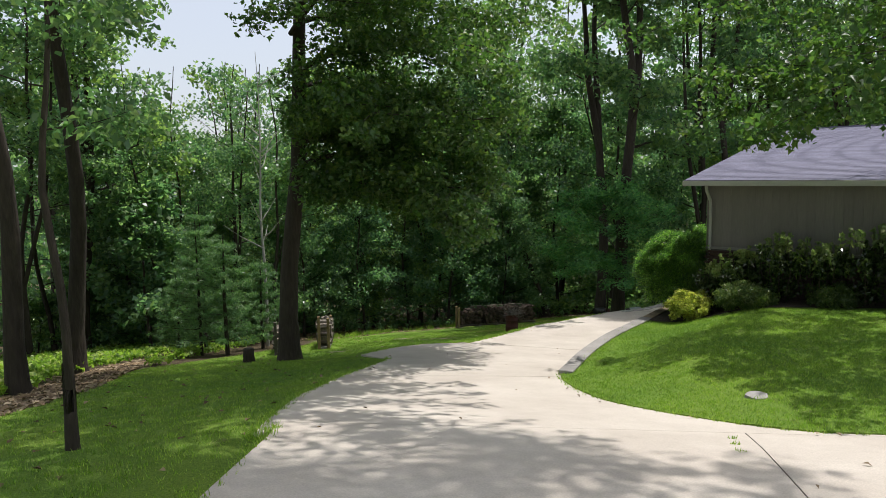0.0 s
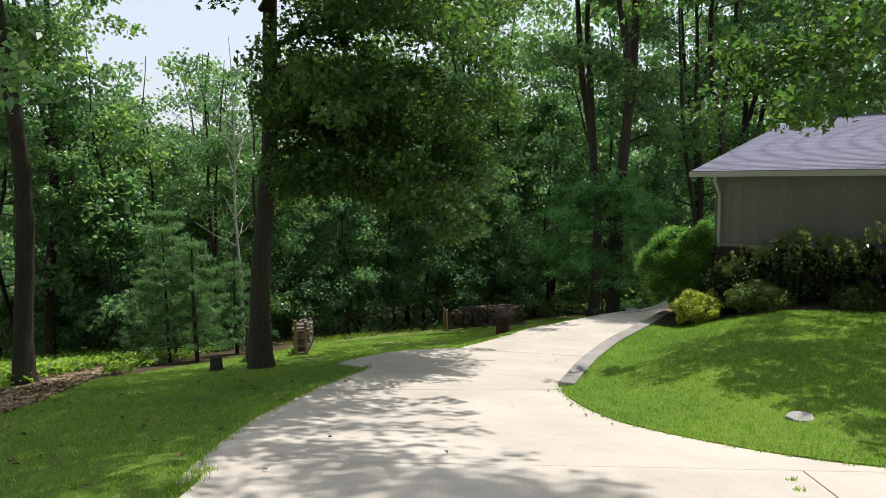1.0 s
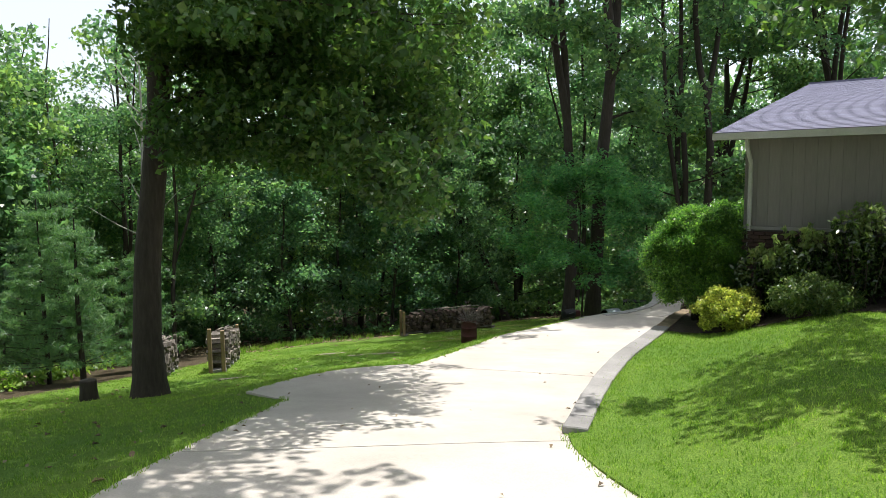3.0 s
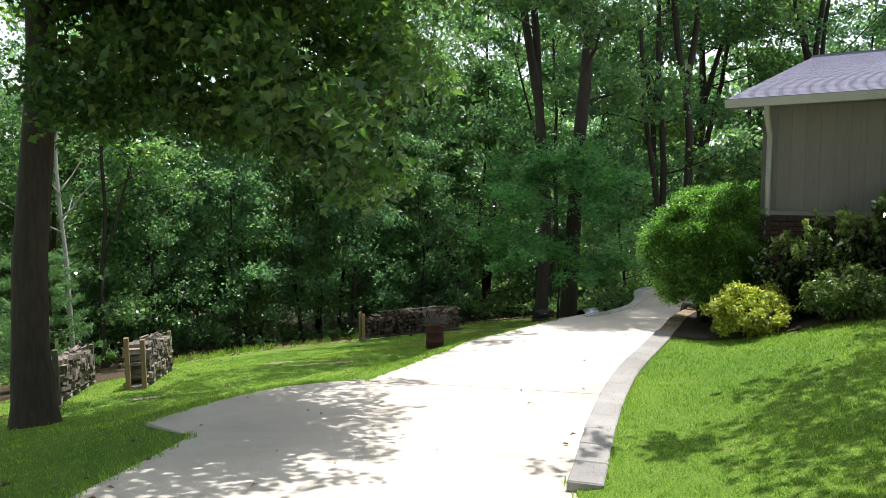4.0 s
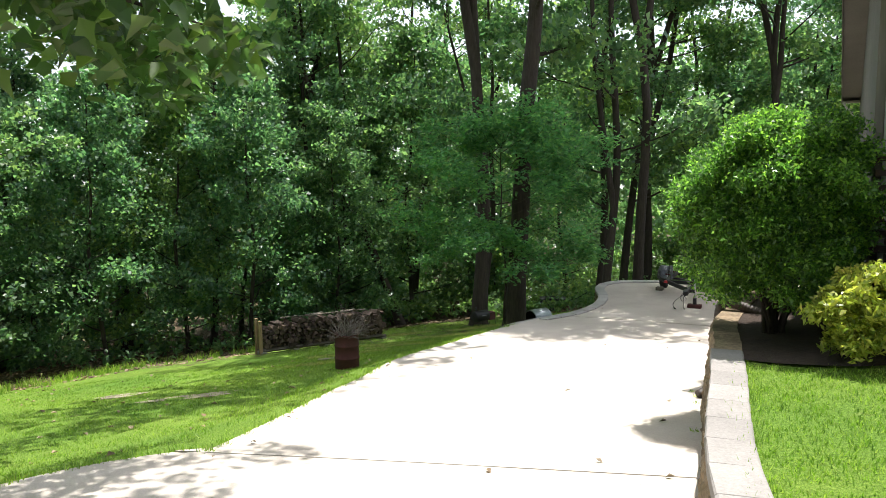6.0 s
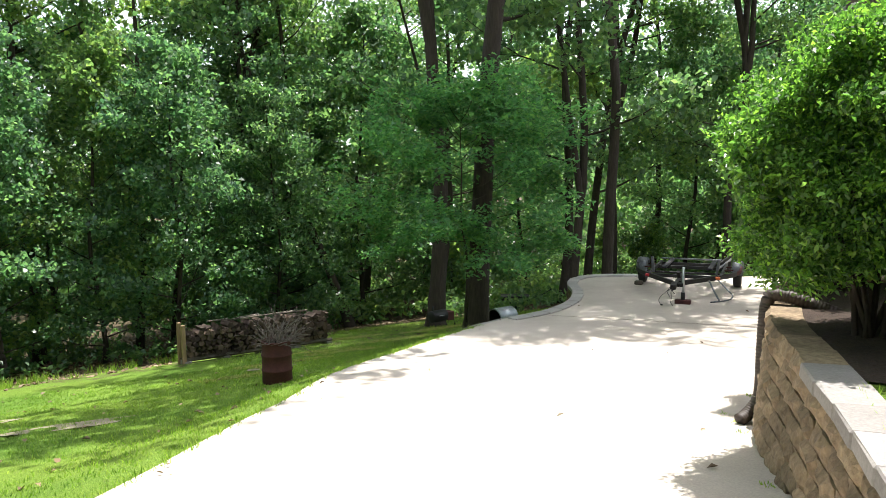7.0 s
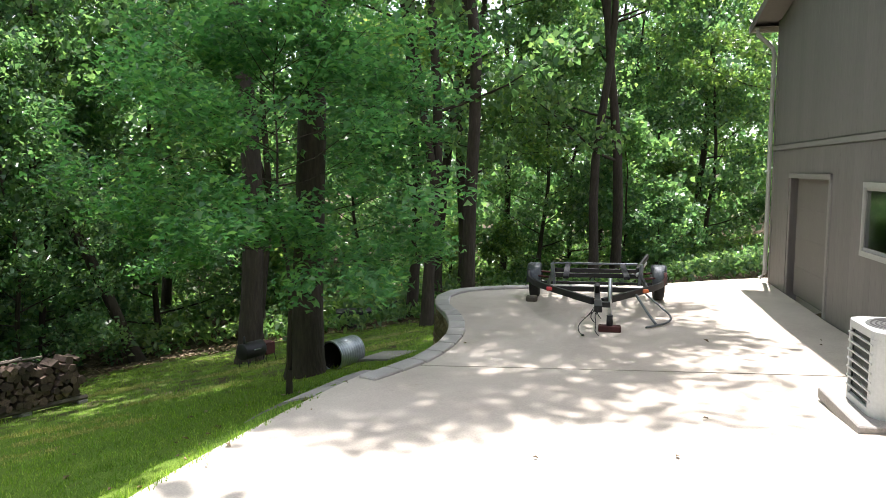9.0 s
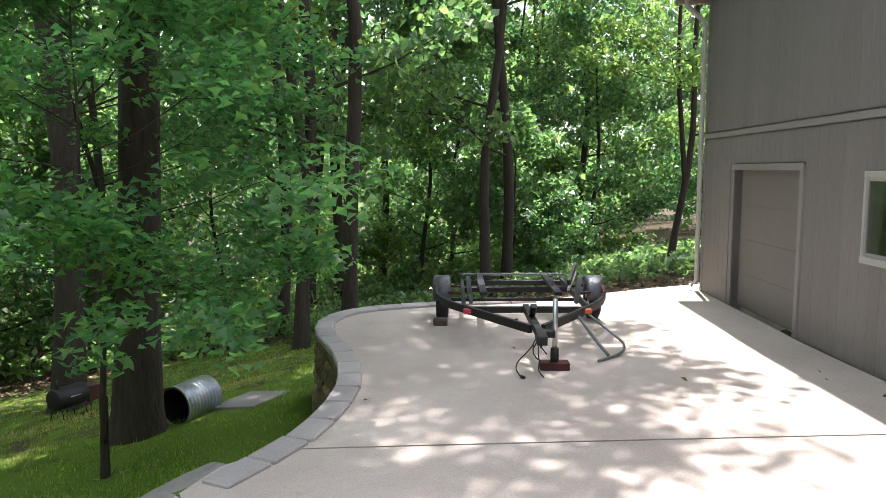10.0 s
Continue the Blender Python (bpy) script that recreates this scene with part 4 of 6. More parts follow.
# woodland trees: eight shapes, set out by hand
WOODS = [
    tree_meshes(31, 23.0, 0.20, 0.20, 4.6, 24, 0.21, 52, WOOD_LEAF, (0.02, 0.0), (0.42, (0.3, -0.15, 1.0)), 1.1, aspect=0.85, coarse=0.74),
    tree_meshes(32, 25.0, 0.24, 0.24, 5.0, 26, 0.22, 52, WOOD_LEAF, (-0.02, 0.01), (0.3, (0.3, 0.1, 1.0)), 1.15, aspect=0.85, coarse=0.72),
    tree_meshes(33, 21.0, 0.16, 0.20, 4.2, 22, 0.20, 54, WOOD_LEAF, (0.03, -0.02), (0.18, (-0.22, 0.15, 1.0)), 1.0, aspect=0.85, coarse=0.78),
    tree_meshes(34, 25.0, 0.24, 0.26, 5.2, 26, 0.22, 52, WOOD_LEAF, (0.0, 0.02), (0.2, (-0.3, 0.1, 1.0)), 1.2, aspect=0.85, coarse=0.72),
    tree_meshes(35, 17.0, 0.13, 0.12, 3.8, 20, 0.19, 54, WOOD_LEAF, (-0.03, 0.02), (0.28, (0.35, 0.15, 1.0)), 0.95, aspect=0.85, coarse=0.85),
    tree_meshes(36, 21.0, 0.26, 0.52, 3.6, 16, 0.22, 48, WOOD_LEAF, (0.0, 0.0), (0.4, (0.3, -0.2, 1.0)), 1.1, aspect=0.85, coarse=0.85),
    tree_meshes(37, 23.0, 0.19, 0.38, 5.2, 26, 0.20, 62, WOOD_LEAF, (0.01, -0.02), (0.38, (0.28, 0.2, 1.0)), 1.15, aspect=0.85, coarse=0.74),
    tree_meshes(38, 14.0, 0.12, 0.06, 4.2, 26, 0.20, 58, WOOD_LEAF, (0.02, 0.0), None, 1.1, aspect=0.85),
]
SHRUBS = [
    tree_meshes(41, 4.2, 0.05, 0.08, 1.7, 12, 0.19, 28, WOOD_LEAF, (0.02, 0.03), None, 0.62, segs=5, aspect=0.8),
    tree_meshes(42, 5.8, 0.06, 0.10, 2.0, 13, 0.20, 28, WOOD_LEAF, (-0.04, 0.02), None, 0.7, segs=5, aspect=0.8),
    tree_meshes(43, 2.6, 0.03, 0.05, 1.3, 9, 0.17, 28, WOOD_LEAF, (0.05, 0.0), None, 0.5, segs=5, aspect=0.8),
]
# (x, y, shape, size) of the trees that stand out
STANDING = [(-9.7, 18.2, 5, 0.9), (-8.3, 13.4, 5, 0.75), (8.3, 37.1, 5, 1.1), (15.4, 42.2, 0, 1.0), (18.2, 45.3, 0, 1.1), (19.7, 45.7, 1, 1.0),
            (13.6, 37.8, 2, 1.1), (24.7, 49.7, 6, 0.95), (21.3, 39.3, 6, 1.0), (23.2, 40.2, 0, 1.05), (27.0, 36.0, 2, 0.8),
            (-12.5, 44.0, 0, 1.0), (-8.0, 42.5, 2, 1.0), (-5.0, 44.0, 1, 0.95), (-1.5, 43.5, 4, 1.1), (1.5, 46.5, 0, 1.0), (3.5, 44.5, 2, 0.9), (-7.6, 31.5, 4, 1.0), (-10.5, 34.0, 3, 0.9), (-15.5, 30.0, 1, 0.95), (-17.0, 24.0, 0, 0.9),
            (-16.5, 17.0, 2, 0.95), (-20.0, 36.0, 3, 0.85), (10.5, 44.0, 4, 1.1), (34.7, 48.2, 0, 0.9), (34.0, 36.0, 4, 0.9)]
STANDING += [(-13.5, 36.5, 4, 0.9), (-10.0, 39.5, 0, 0.8), (-14.0, 47.0, 1, 0.8), (-17.5, 41.0, 2, 0.9), (-22.5, 44.0, 0, 0.9), (-6.0, 47.0, 4, 0.9), (-7.2, 35.6, 7, 0.62),
             (-12.5, 31.5, 4, 0.75), (-16.5, 27.5, 2, 0.8), (-18.0, 32.0, 4, 0.9), (-4.2, 37.2, 7, 0.66), (-14.5, 12.5, 4, 0.8), (0.2, 38.6, 7, 0.68), (3.4, 40.6, 7, 0.62), (-2.0, 39.6, 7, 0.72)]
# tall crowns that close the sky behind the driveway
STANDING += [(4.8, 51.0, 3, 0.95), (8.8, 52.5, 1, 0.95), (12.5, 53.5, 0, 1.0), (1.0, 52.0, 1, 0.85), (16.5, 55.0, 3, 0.95)]
# leafy to the ground, behind the others
STANDING += [(-14.5, 33.5, 7, 0.8), (-10.8, 36.8, 7, 0.75), (-16.5, 38.5, 7, 0.9), (-8.6, 43.0, 7, 0.8), (-4.5, 44.5, 7, 0.9), (-0.5, 46.5, 7, 0.95), (4.0, 46.0, 7, 0.9),
             (-14.0, 42.0, 7, 0.85), (7.8, 47.5, 7, 1.0), (12.0, 49.0, 7, 0.8), (17.5, 51.0, 7, 0.85), (24.5, 46.5, 7, 0.95), (28.0, 48.5, 7, 1.0), (33.0, 44.0, 7, 1.0),
             (31.5, 50.0, 2, 1.0), (36.0, 47.0, 1, 0.9), (38.0, 39.0, 7, 1.0)]
rw = random.Random(77)
for x, y, k, s in STANDING:
    if -0.46 < x / y < -0.17:
        s = min(s, (5.5 + 0.155 * y - gz(x, y)) / (23.0, 25.0, 21.0, 25.0, 17.0, 21.0, 23.0, 14.0)[k])
    plant("woodland_tree", "tall woodland tree with a dark trunk and dense green leaves", "tree", WOODS[k], at_ground(x, y, rw.uniform(0, 360), s) @ pose(0, 0, 0, rw.gauss(0, 2.6), rw.gauss(0, 2.6), 0), "trees of the wood")
# the stout tree beside the culvert pipe
# high boughs above the view, added to shade the lawn by the barrel
STOUT_SHADE_BOUGHS = ((14.5, -112, 5.2, 0.22, 0.12), (15.2, -128, 6.4, 0.22, 0.12), (16.0, -145, 6.8, 0.2, 0.12), (16.6, -120, 7.2, 0.2, 0.12), (17.4, -136, 7.6, 0.2, 0.12))
stout = tree_meshes(44, 24.0, 0.30, 0.34, 3.1, 28, 0.20, 56, WOOD_LEAF, (0.012, 0.01), (0.40, (0.22, 0.22, 1.0)), 1.1, aspect=0.85, coarse=0.85, boughs=STOUT_SHADE_BOUGHS, bough_leaf=1.3, shade=0.5)
plant("woodland_tree", "stout dark-barked tree beside the culvert pipe", "tree", stout, at_ground(8.1, 32.6, 0), "trees of the wood")
# a tree whose high boughs over the pad are added to cast shade on it
PAD_SHADE_BOUGHS = ((15.5, -90, 8.2, 0.25, 0.15), (16.5, -108, 9.0, 0.25, 0.15), (17.2, -70, 6.4, 0.25, 0.15), (18.4, -98, 8.4, 0.22, 0.15), (18.6, -120, 8.0, 0.22, 0.15), (20.0, -84, 7.0, 0.2, 0.15), (20.4, -110, 8.0, 0.2, 0.15), (19.4, -134, 7.4, 0.2, 0.15))
pad_tree = tree_meshes(39, 27.0, 0.21, 0.56, 4.0, 16, 0.21, 40, WOOD_LEAF, (0.015, 0.0), (0.36, (0.3, 0.12, 1.0)), 1.15, boughs=PAD_SHADE_BOUGHS, bough_leaf=1.5)
plant("woodland_tree", "tall woodland tree with high boughs added to shade the pad", "tree", pad_tree, at_ground(14.8, 37.5, 0), "trees of the wood")
slanting = tree_meshes(40, 18.0, 0.20, 0.30, 4.2, 18, 0.23, 28, WOOD_LEAF, (-0.33, 0.05), (0.34, (0.1, 0.05, 1.0)), 1.1)
plant("woodland_tree", "slanting woodland tree with a forked dark trunk", "tree", slanting, at_ground(6.7, 43.9, 0), "trees of the wood")
UNDER = []
for i in range(400):
    x, y = rw.uniform(-30, 34), rw.uniform(30, 58)
    if x < -11 and rw.random() < 0.6:
        y = rw.uniform(14, 45)
    ok = (y > 37.5 or x < -7 or x > 19) and not (x < 8 and x > -12 and y < 36.5) and not (x > 17 and y < 35) and not (-11 < x < -6 and y < 28) and not (3 < x < 17 and y < 43)
    if ok and all((x - a) ** 2 + (y - b) ** 2 > 2.5 for a, b in UNDER):
        UNDER.append((x, y))
    if len(UNDER) >= 42:
        break
for i in range(14):
    UNDER.append((rw.uniform(-24, -9.5), rw.uniform(28.5, 46)))
for x, y in UNDER:
    plant("understory_sapling", "leafy green sapling in the shade of the wood", "sapling", SHRUBS[rw.randrange(3)], at_ground(x, y, rw.uniform(0, 360), rw.uniform(0.7, 1.3)), "saplings under the trees")

# the young maple below the pad
maple = tree_meshes(51, 5.4, 0.042, 0.42, 3.4, 24, 0.105, 82, MAPLE_LEAF, (0.02, 0.02), None, 0.6, None, 0.3, 0.75, 6, 0.9, lobed=True)
plant("maple_tree", "young maple with broad green leaves below the pad", "tree", maple, at_ground(7.2, 30.8, 0))

# ---- pines, saplings and dead wood beside the lawn ----
def pine_meshes(seed, height, spread):
    """A young pine: whorls of thin branches with soft needle tufts."""
    rng = random.Random(seed)
    verts, faces, cen, rads = [], [], [], []

    def add(pts, radii, sg):
        v, f = tube_data(pts, radii, sg, False)
        o = len(verts)
        verts.extend(v)
        faces.extend(tuple(i + o for i in q) for q in f)
    add([Vector((0, 0, -0.2)), Vector((0.03, 0, height * 0.5)), Vector((0, 0.03, height))], [0.075, 0.05, 0.012], 7)
    z = height * 0.12
    while z < height * 0.96:
        rel = z / height
        for k in range(6):
            az = k * math.pi / 3 + z * 2.1 + rng.uniform(-0.3, 0.3)
            ln = spread * (1 - rel) ** 0.8 * rng.uniform(0.7, 1.1) + 0.15
            lp = limb_points(rng, (0, 0, z), (math.cos(az), math.sin(az), 0.1), ln, 4, 0.12, 0.05)
            add(lp, [0.018, 0.015, 0.011, 0.008, 0.004], 4)
            for q in (1, 2, 3, 4):
                cen.append(tuple(lp[q]))
                rads.append((0.24, 0.24, 0.15))
        z += 0.42
    crown = leaf_cloud("crown", cen, rads, [56] * len(cen), 0.18, PINE_LEAF, np.random.default_rng(seed), 0.25, 0.085, 0.1)
    return mesh_from("trunk", verts, faces, BARK, True), crown


pines = [pine_meshes(61, 5.4, 1.7), pine_meshes(62, 3.8, 1.4)]
for x, y, k, sc in ((-8.6, 25.0, 0, 1.0), (-7.2, 23.0, 1, 1.05), (-8.2, 23.4, 0, 0.85), (-6.7, 25.6, 1, 0.9), (-9.8, 25.6, 1, 0.8)):
    plant("young_pine", "soft feathery green young pine at the lawn edge", "pine", pines[k], at_ground(x, y, x * 70, sc), "young pines")
sapling = tree_meshes(71, 6.6, 0.055, 0.50, 1.2, 9, 0.10, 40, WOOD_LEAF, (0.035, 0.03), None, 0.5, None, 0.1, segs=6)
plant("leaning_sapling", "thin dark leaning sapling on the shaded grass", "sapling", sapling, at_ground(-3.8, 6.95, 20))


def dead_tree():
    ob = thing("dead_tree", "bare pale grey dead tree with thin twigs", "tree", at_ground(-7.0, 27.4))
    rng = random.Random(9)
    verts, faces = [], []

    def add(pts, radii, sg=6):
        v, f = tube_data(pts, radii, sg, False)
        o = len(verts)
        verts.extend(v)
        faces.extend(tuple(i + o for i in q) for q in f)
    trunk = [Vector((0.05 * math.sin(k), 0.05 * math.cos(2 * k), -0.2 + k * 1.16)) for k in range(11)]
    add(trunk, [0.075 - 0.0066 * k for k in range(11)])
    part("trunk", mesh_from("trunk", verts, faces, PALE_BARK, True), None, ob)
    for i in range(14):
        z = rng.uniform(3.0, 10.5)
        az = rng.uniform(0, 6.28)
        p = limb_points(rng, (0, 0, z), (math.cos(az), math.sin(az), 0.7), rng.uniform(0.7, 2.0), 4, 0.2, 0.1)
        part("branch", tube_mesh("branch", p, [0.028, 0.022, 0.016, 0.011, 0.006], PALE_BARK, 5), None, ob)


dead_tree()
st = thing("tree_stump", "short dark cut tree stump on the grass", "stump", at_ground(-5.35, 18.9))
part("trunk", lathe("trunk", [(0.20, -0.1), (0.165, 0.06), (0.15, 0.2), (0.148, 0.36), (0.13, 0.385), (0.001, 0.39)], BARK, 14), None, st)

# ---- planting before the house ----
def shrub(name, label, category, x, y, z, rx, ry, rz, count, size, mat, seed, stems=9, clumps=46, lift=0.55, aspect=0.5, group="", flat=0.35):
    """A rounded bush: stems from the base, leaves in clumps over an uneven dome."""
    rng = random.Random(seed)
    ob = thing(name, label, category, pose(x, y, z), group)
    verts, faces = [], []
    cen, rads = [], []
    for i in range(clumps):
        u, w = (i + 0.5) / clumps, i * 2.399
        zz = -0.75 + 1.75 * u
        rr = math.sqrt(max(0.0, 1 - min(1.0, abs(zz)) ** 2)) if zz > 0 else math.sqrt(1 - 0.5 * zz * zz)
        k = rng.uniform(0.62, 1.0) * (1 + 0.10 * math.sin(3 * w + seed) * math.cos(4 * zz))
        c = Vector((rr * math.cos(w) * rx * k, rr * math.sin(w) * ry * k, rz * (lift + (1 - lift) * zz * k) if zz > 0 else rz * lift * (1 + zz * 0.95)))
        cen.append(tuple(c))
        q = 0.30 * (rx + ry) / 2
        rads.append((q, q, q * 0.75))
        if i % max(1, clumps // stems) == 0:
            p = [Vector((rng.uniform(-.08, .08) * rx, rng.uniform(-.08, .08) * ry, -0.12)), Vector((c.x * 0.35, c.y * 0.35, c.z * 0.55)), c]
            v, f = tube_data(p, [0.022, 0.016, 0.006], 5, False)
            o = len(verts)
            verts.extend(v)
            faces.extend(tuple(a + o for a in t) for t in f)
    part("stem", mesh_from("stem", verts, faces, BARK, True), None, ob)
    part("foliage", leaf_cloud("foliage", cen, rads, [count // clumps] * clumps, size, mat, np.random.default_rng(seed), flat, aspect, 0.3), None, ob)
    return ob


lz = lambda x, y: float(lawn_z(x, y)[0])
shrub("holly_bush", "large clipped dense green holly bush at the house corner", "bush", 6.30, 19.05, 1.70, 0.90, 0.90, 2.32, 92000, 0.046, HOLLY_LEAF, 81, 12, 150, 0.52, 0.5, flat=0.5)
shrub("holly_bush", "loose leafy green holly bush beside the end of the stone wall", "bush", 7.92, 20.90, 1.62, 0.88, 0.86, 2.35, 52000, 0.050, HOLLY_LEAF, 181, 12, 110, 0.50, 0.5, flat=0.5)
shrub("golden_shrub", "low rounded yellow-green shrub in the mulch bed", "shrub", 6.18, 17.46, lz(6.18, 17.46) - 0.04, 0.52, 0.56, 0.80, 11000, 0.060, GOLD_LEAF, 82, 12, 52, 0.45, 0.5, "low shrubs")
shrub("azalea_shrub", "low spreading dull green azalea in the mulch bed", "shrub", 7.18, 16.52, lz(7.18, 16.52) - 0.04, 0.66, 0.60, 0.68, 11000, 0.060, AZALEA_LEAF, 83, 12, 52, 0.45, 0.45, "low shrubs")
shrub("azalea_shrub", "small spreading green azalea in the mulch bed", "shrub", 8.75, 15.55, lz(8.75, 15.55) - 0.05, 0.52, 0.46, 0.56, 6000, 0.060, AZALEA_LEAF, 84, 10, 40, 0.45, 0.45, "low shrubs")


def tall_shrub(f, h, seed):
    """An upright glossy shrub against the wall, with shoots above its top."""
    rng = random.Random(seed)
    p = hp(-0.85, f, 0)
    base = float(lawn_z(p.x, p.y)[0])
    ob = thing("hedge_shrub", "upright glossy-leaved shrub with pale shoots against the brick", "shrub", pose(p.x, p.y, base), "shrubs along the house")
    verts, faces, cen, rads = [], [], [], []
    for i in range(20):
        az, r = rng.uniform(0, 6.28), rng.uniform(0, 0.5)
        hh = h * rng.uniform(0.72, 1.08)
        pts = [Vector((0.3 * r * math.cos(az), 0.3 * r * math.sin(az), -0.1)), Vector((r * math.cos(az), r * math.sin(az), hh * 0.55)), Vector((1.15 * r * math.cos(az), 1.15 * r * math.sin(az), hh))]
        v, fc = tube_data(pts, [0.014, 0.010, 0.004], 4, False)
        o = len(verts)
        verts.extend(v)
        faces.extend(tuple(a + o for a in t) for t in fc)
        for k in range(7):
            c = pts[1].lerp(pts[2], k / 6) if k > 1 else pts[0].lerp(pts[1], 0.5 + 0.25 * k)
            cen.append(tuple(c))
            q = 0.20 if k < 5 else 0.10
            rads.append((q, q, q))
    tips, ends = [], []
    for i in range(18):
        az, r = rng.uniform(0, 6.28), rng.uniform(0.05, 0.55)
        lo = Vector((r * math.cos(az), r * math.sin(az), h * 0.85))
        hi = lo + Vector((rng.uniform(-.08, .08), rng.uniform(-.08, .08), h * rng.uniform(0.25, 0.45)))
        v, fc = tube_data([lo, hi], [0.007, 0.003], 4, False)
        o = len(verts)
        verts.extend(v)
        faces.extend(tuple(a + o for a in t) for t in fc)
        for k in (0.45, 0.75, 1.0):
            tips.append(tuple(lo.lerp(hi, k)))
            ends.append((0.07, 0.07, 0.06))
    part("stem", mesh_from("stem", verts, faces, BARK, True), None, ob)
    tagged(part("new_growth", leaf_cloud("new_growth", tips, ends, [12] * len(tips), 0.11, SHOOT_LEAF, np.random.default_rng(seed + 50), 0.3, 0.42, 0.1), None, ob, "pale new shoots"), kind="stuff")
    part("foliage", leaf_cloud("foliage", cen, rads, [18] * len(cen), 0.105, HEDGE_LEAF, np.random.default_rng(seed), 0.3, 0.42, 0.1), None, ob)


for i, (f, h) in enumerate(((0.7, 1.2), (1.3, 1.35), (2.1, 1.55), (3.0, 1.35), (3.9, 1.7), (4.8, 1.75), (5.7, 1.6), (6.6, 1.35), (8.6, 1.1))):
    tall_shrub(f, h * 0.82, 90 + i)


def sheet(name, label, category, outline, zf, lift, mat, step=0.3):
    bm = bmesh.new()
    bm.faces.new([bm.verts.new((x, y, 0)) for x, y in outline])
    bmesh.ops.triangulate(bm, faces=bm.faces[:])
    cut_grid(bm, step)
    for v in bm.verts:
        v.co.z = zf(v.co.x, v.co.y) + lift + 0.012 * noise.noise(Vector((v.co.x * 3, v.co.y * 3, 1.7)))
    for f in bm.faces:
        f.normal_update()
        if f.normal.z < 0:
            f.normal_flip()
    me = bpy.data.meshes.new(name)
    bm.to_mesh(me)
    bm.free()
    me.materials.append(mat)
    return tagged(new(name, me), label, category, kind="structure")


BED_EDGE = [(5.4, 18.2), (5.7, 17.7), (6.0, 17.2), (6.6, 16.55), (7.3, 16.05), (8.4, 15.45), (9.4, 14.9)]
corner = [(hp(-0.02, 5.4, 0).x, hp(-0.02, 5.4, 0).y), (hp(-0.02, -0.02, 0).x, hp(-0.02, -0.02, 0).y), (hp(2.9, -0.02, 0).x, hp(2.9, -0.02, 0).y)]
sheet("mulch_bed", "dark brown bark mulch bed along the house", "mulch", plan(BED_EDGE) + corner + [(8.3, 21.5), (7.65, 21.12), (6.86, 20.36), (6.2, 19.6), (5.68, 18.75), (5.3, 18.3)], lz, 0.02, MULCH)
steps_pts = curve_through([(8.95, 13.6), (9.5, 13.05), (10.2, 12.3), (11.2, 11.4)], 0.1)
retaining_wall("planter_wall", steps_pts, lambda s: 2.72, lambda x, y: lz(x, y) - 0.05, "low dark block wall beside the front walk", 1)

# a flat stone in the lawn, bare patches, weeds in the joints
stone = bmesh.new()
bmesh.ops.create_cone(stone, cap_ends=True, segments=14, radius1=0.155, radius2=0.14, depth=0.05)
for v in stone.verts:
    v.co.x *= 1 + 0.10 * math.sin(5 * v.co.y * 7)
stone_me = bpy.data.meshes.new("flat_stone")
stone.to_mesh(stone_me)
stone.free()
stone_me.materials.append(CAP)
tagged(new("flat_stone", stone_me), "flat grey stone lid set in the lawn", "stone").matrix_basis = pose(4.16, 9.15, lz(4.16, 9.15) + 0.004, 4, -3, 0)


def blob(x, y, rx, ry, seed):
    r = random.Random(seed)
    ph = [r.uniform(0, 6.28) for _ in range(3)]
    return [(x + rx * math.cos(a) * (1 + 0.22 * math.sin(3 * a + ph[0]) + 0.12 * math.sin(5 * a + ph[1])), y + ry * math.sin(a) * (1 + 0.22 * math.sin(2 * a + ph[2]))) for a in [k * 2 * math.pi / 22 for k in range(22)]]


for i, (x, y, rx, ry) in enumerate(((-0.1, 25.1, 0.75, 0.35), (-1.6, 26.6, 0.45, 0.25), (-3.2, 20.9, 0.35, 0.15), (2.6, 29.6, 0.5, 0.25))):
    sheet("bare_patch", "dry bare patch of pale dirt in the grass", "dirt", blob(x, y, rx, ry, i), gz, 0.012, DIRT)


def tufts(name, label, category, spots, per, radius, height, mat, seed, width=0.008):
    """Tufts of upright blades, one triangle each."""
    rng = np.random.default_rng(seed)
    S = np.repeat(np.asarray(spots, float), per, axis=0)
    n = len(S)
    a = rng.uniform(0, 2 * math.pi, n)
    r = radius * np.sqrt(rng.random(n))
    base = S + np.column_stack([r * np.cos(a), r * np.sin(a), np.zeros(n)])
    h = height * (0.5 + 0.8 * rng.random(n))
    t = rng.uniform(0, 2 * math.pi, n)
    lean = rng.normal(0, 0.35, (n, 2)) * h[:, None]
    w = np.column_stack([np.cos(t), np.sin(t), np.zeros(n)]) * width * (0.7 + 0.6 * rng.random(n))[:, None]
    V = np.empty((n, 3, 3))
    V[:, 0], V[:, 1] = base - w, base + w
    V[:, 2] = base + np.column_stack([lean, h])
    me = bpy.data.meshes.new(name)
    me.vertices.add(n * 3)
    me.vertices.foreach_set("co", V.reshape(-1).astype(np.float32))
    me.loops.add(n * 3)
    me.loops.foreach_set("vertex_index", np.arange(n * 3, dtype=np.int32))
    me.polygons.add(n)
    me.polygons.foreach_set("loop_start", np.arange(0, n * 3, 3, dtype=np.int32))
    me.materials.append(mat)
    me.update(calc_edges=True)
    return tagged(new(name, me), label, category, kind="stuff")


def scatter(n, x0, x1, y0, y1, keep, zf, seed):
    rng = np.random.default_rng(seed)
    x, y = rng.uniform(x0, x1, n), rng.uniform(y0, y1, n)
    ok = keep(x, y)
    x, y = x[ok], y[ok]
    return np.column_stack([x, y, zf(x, y) - 0.005])


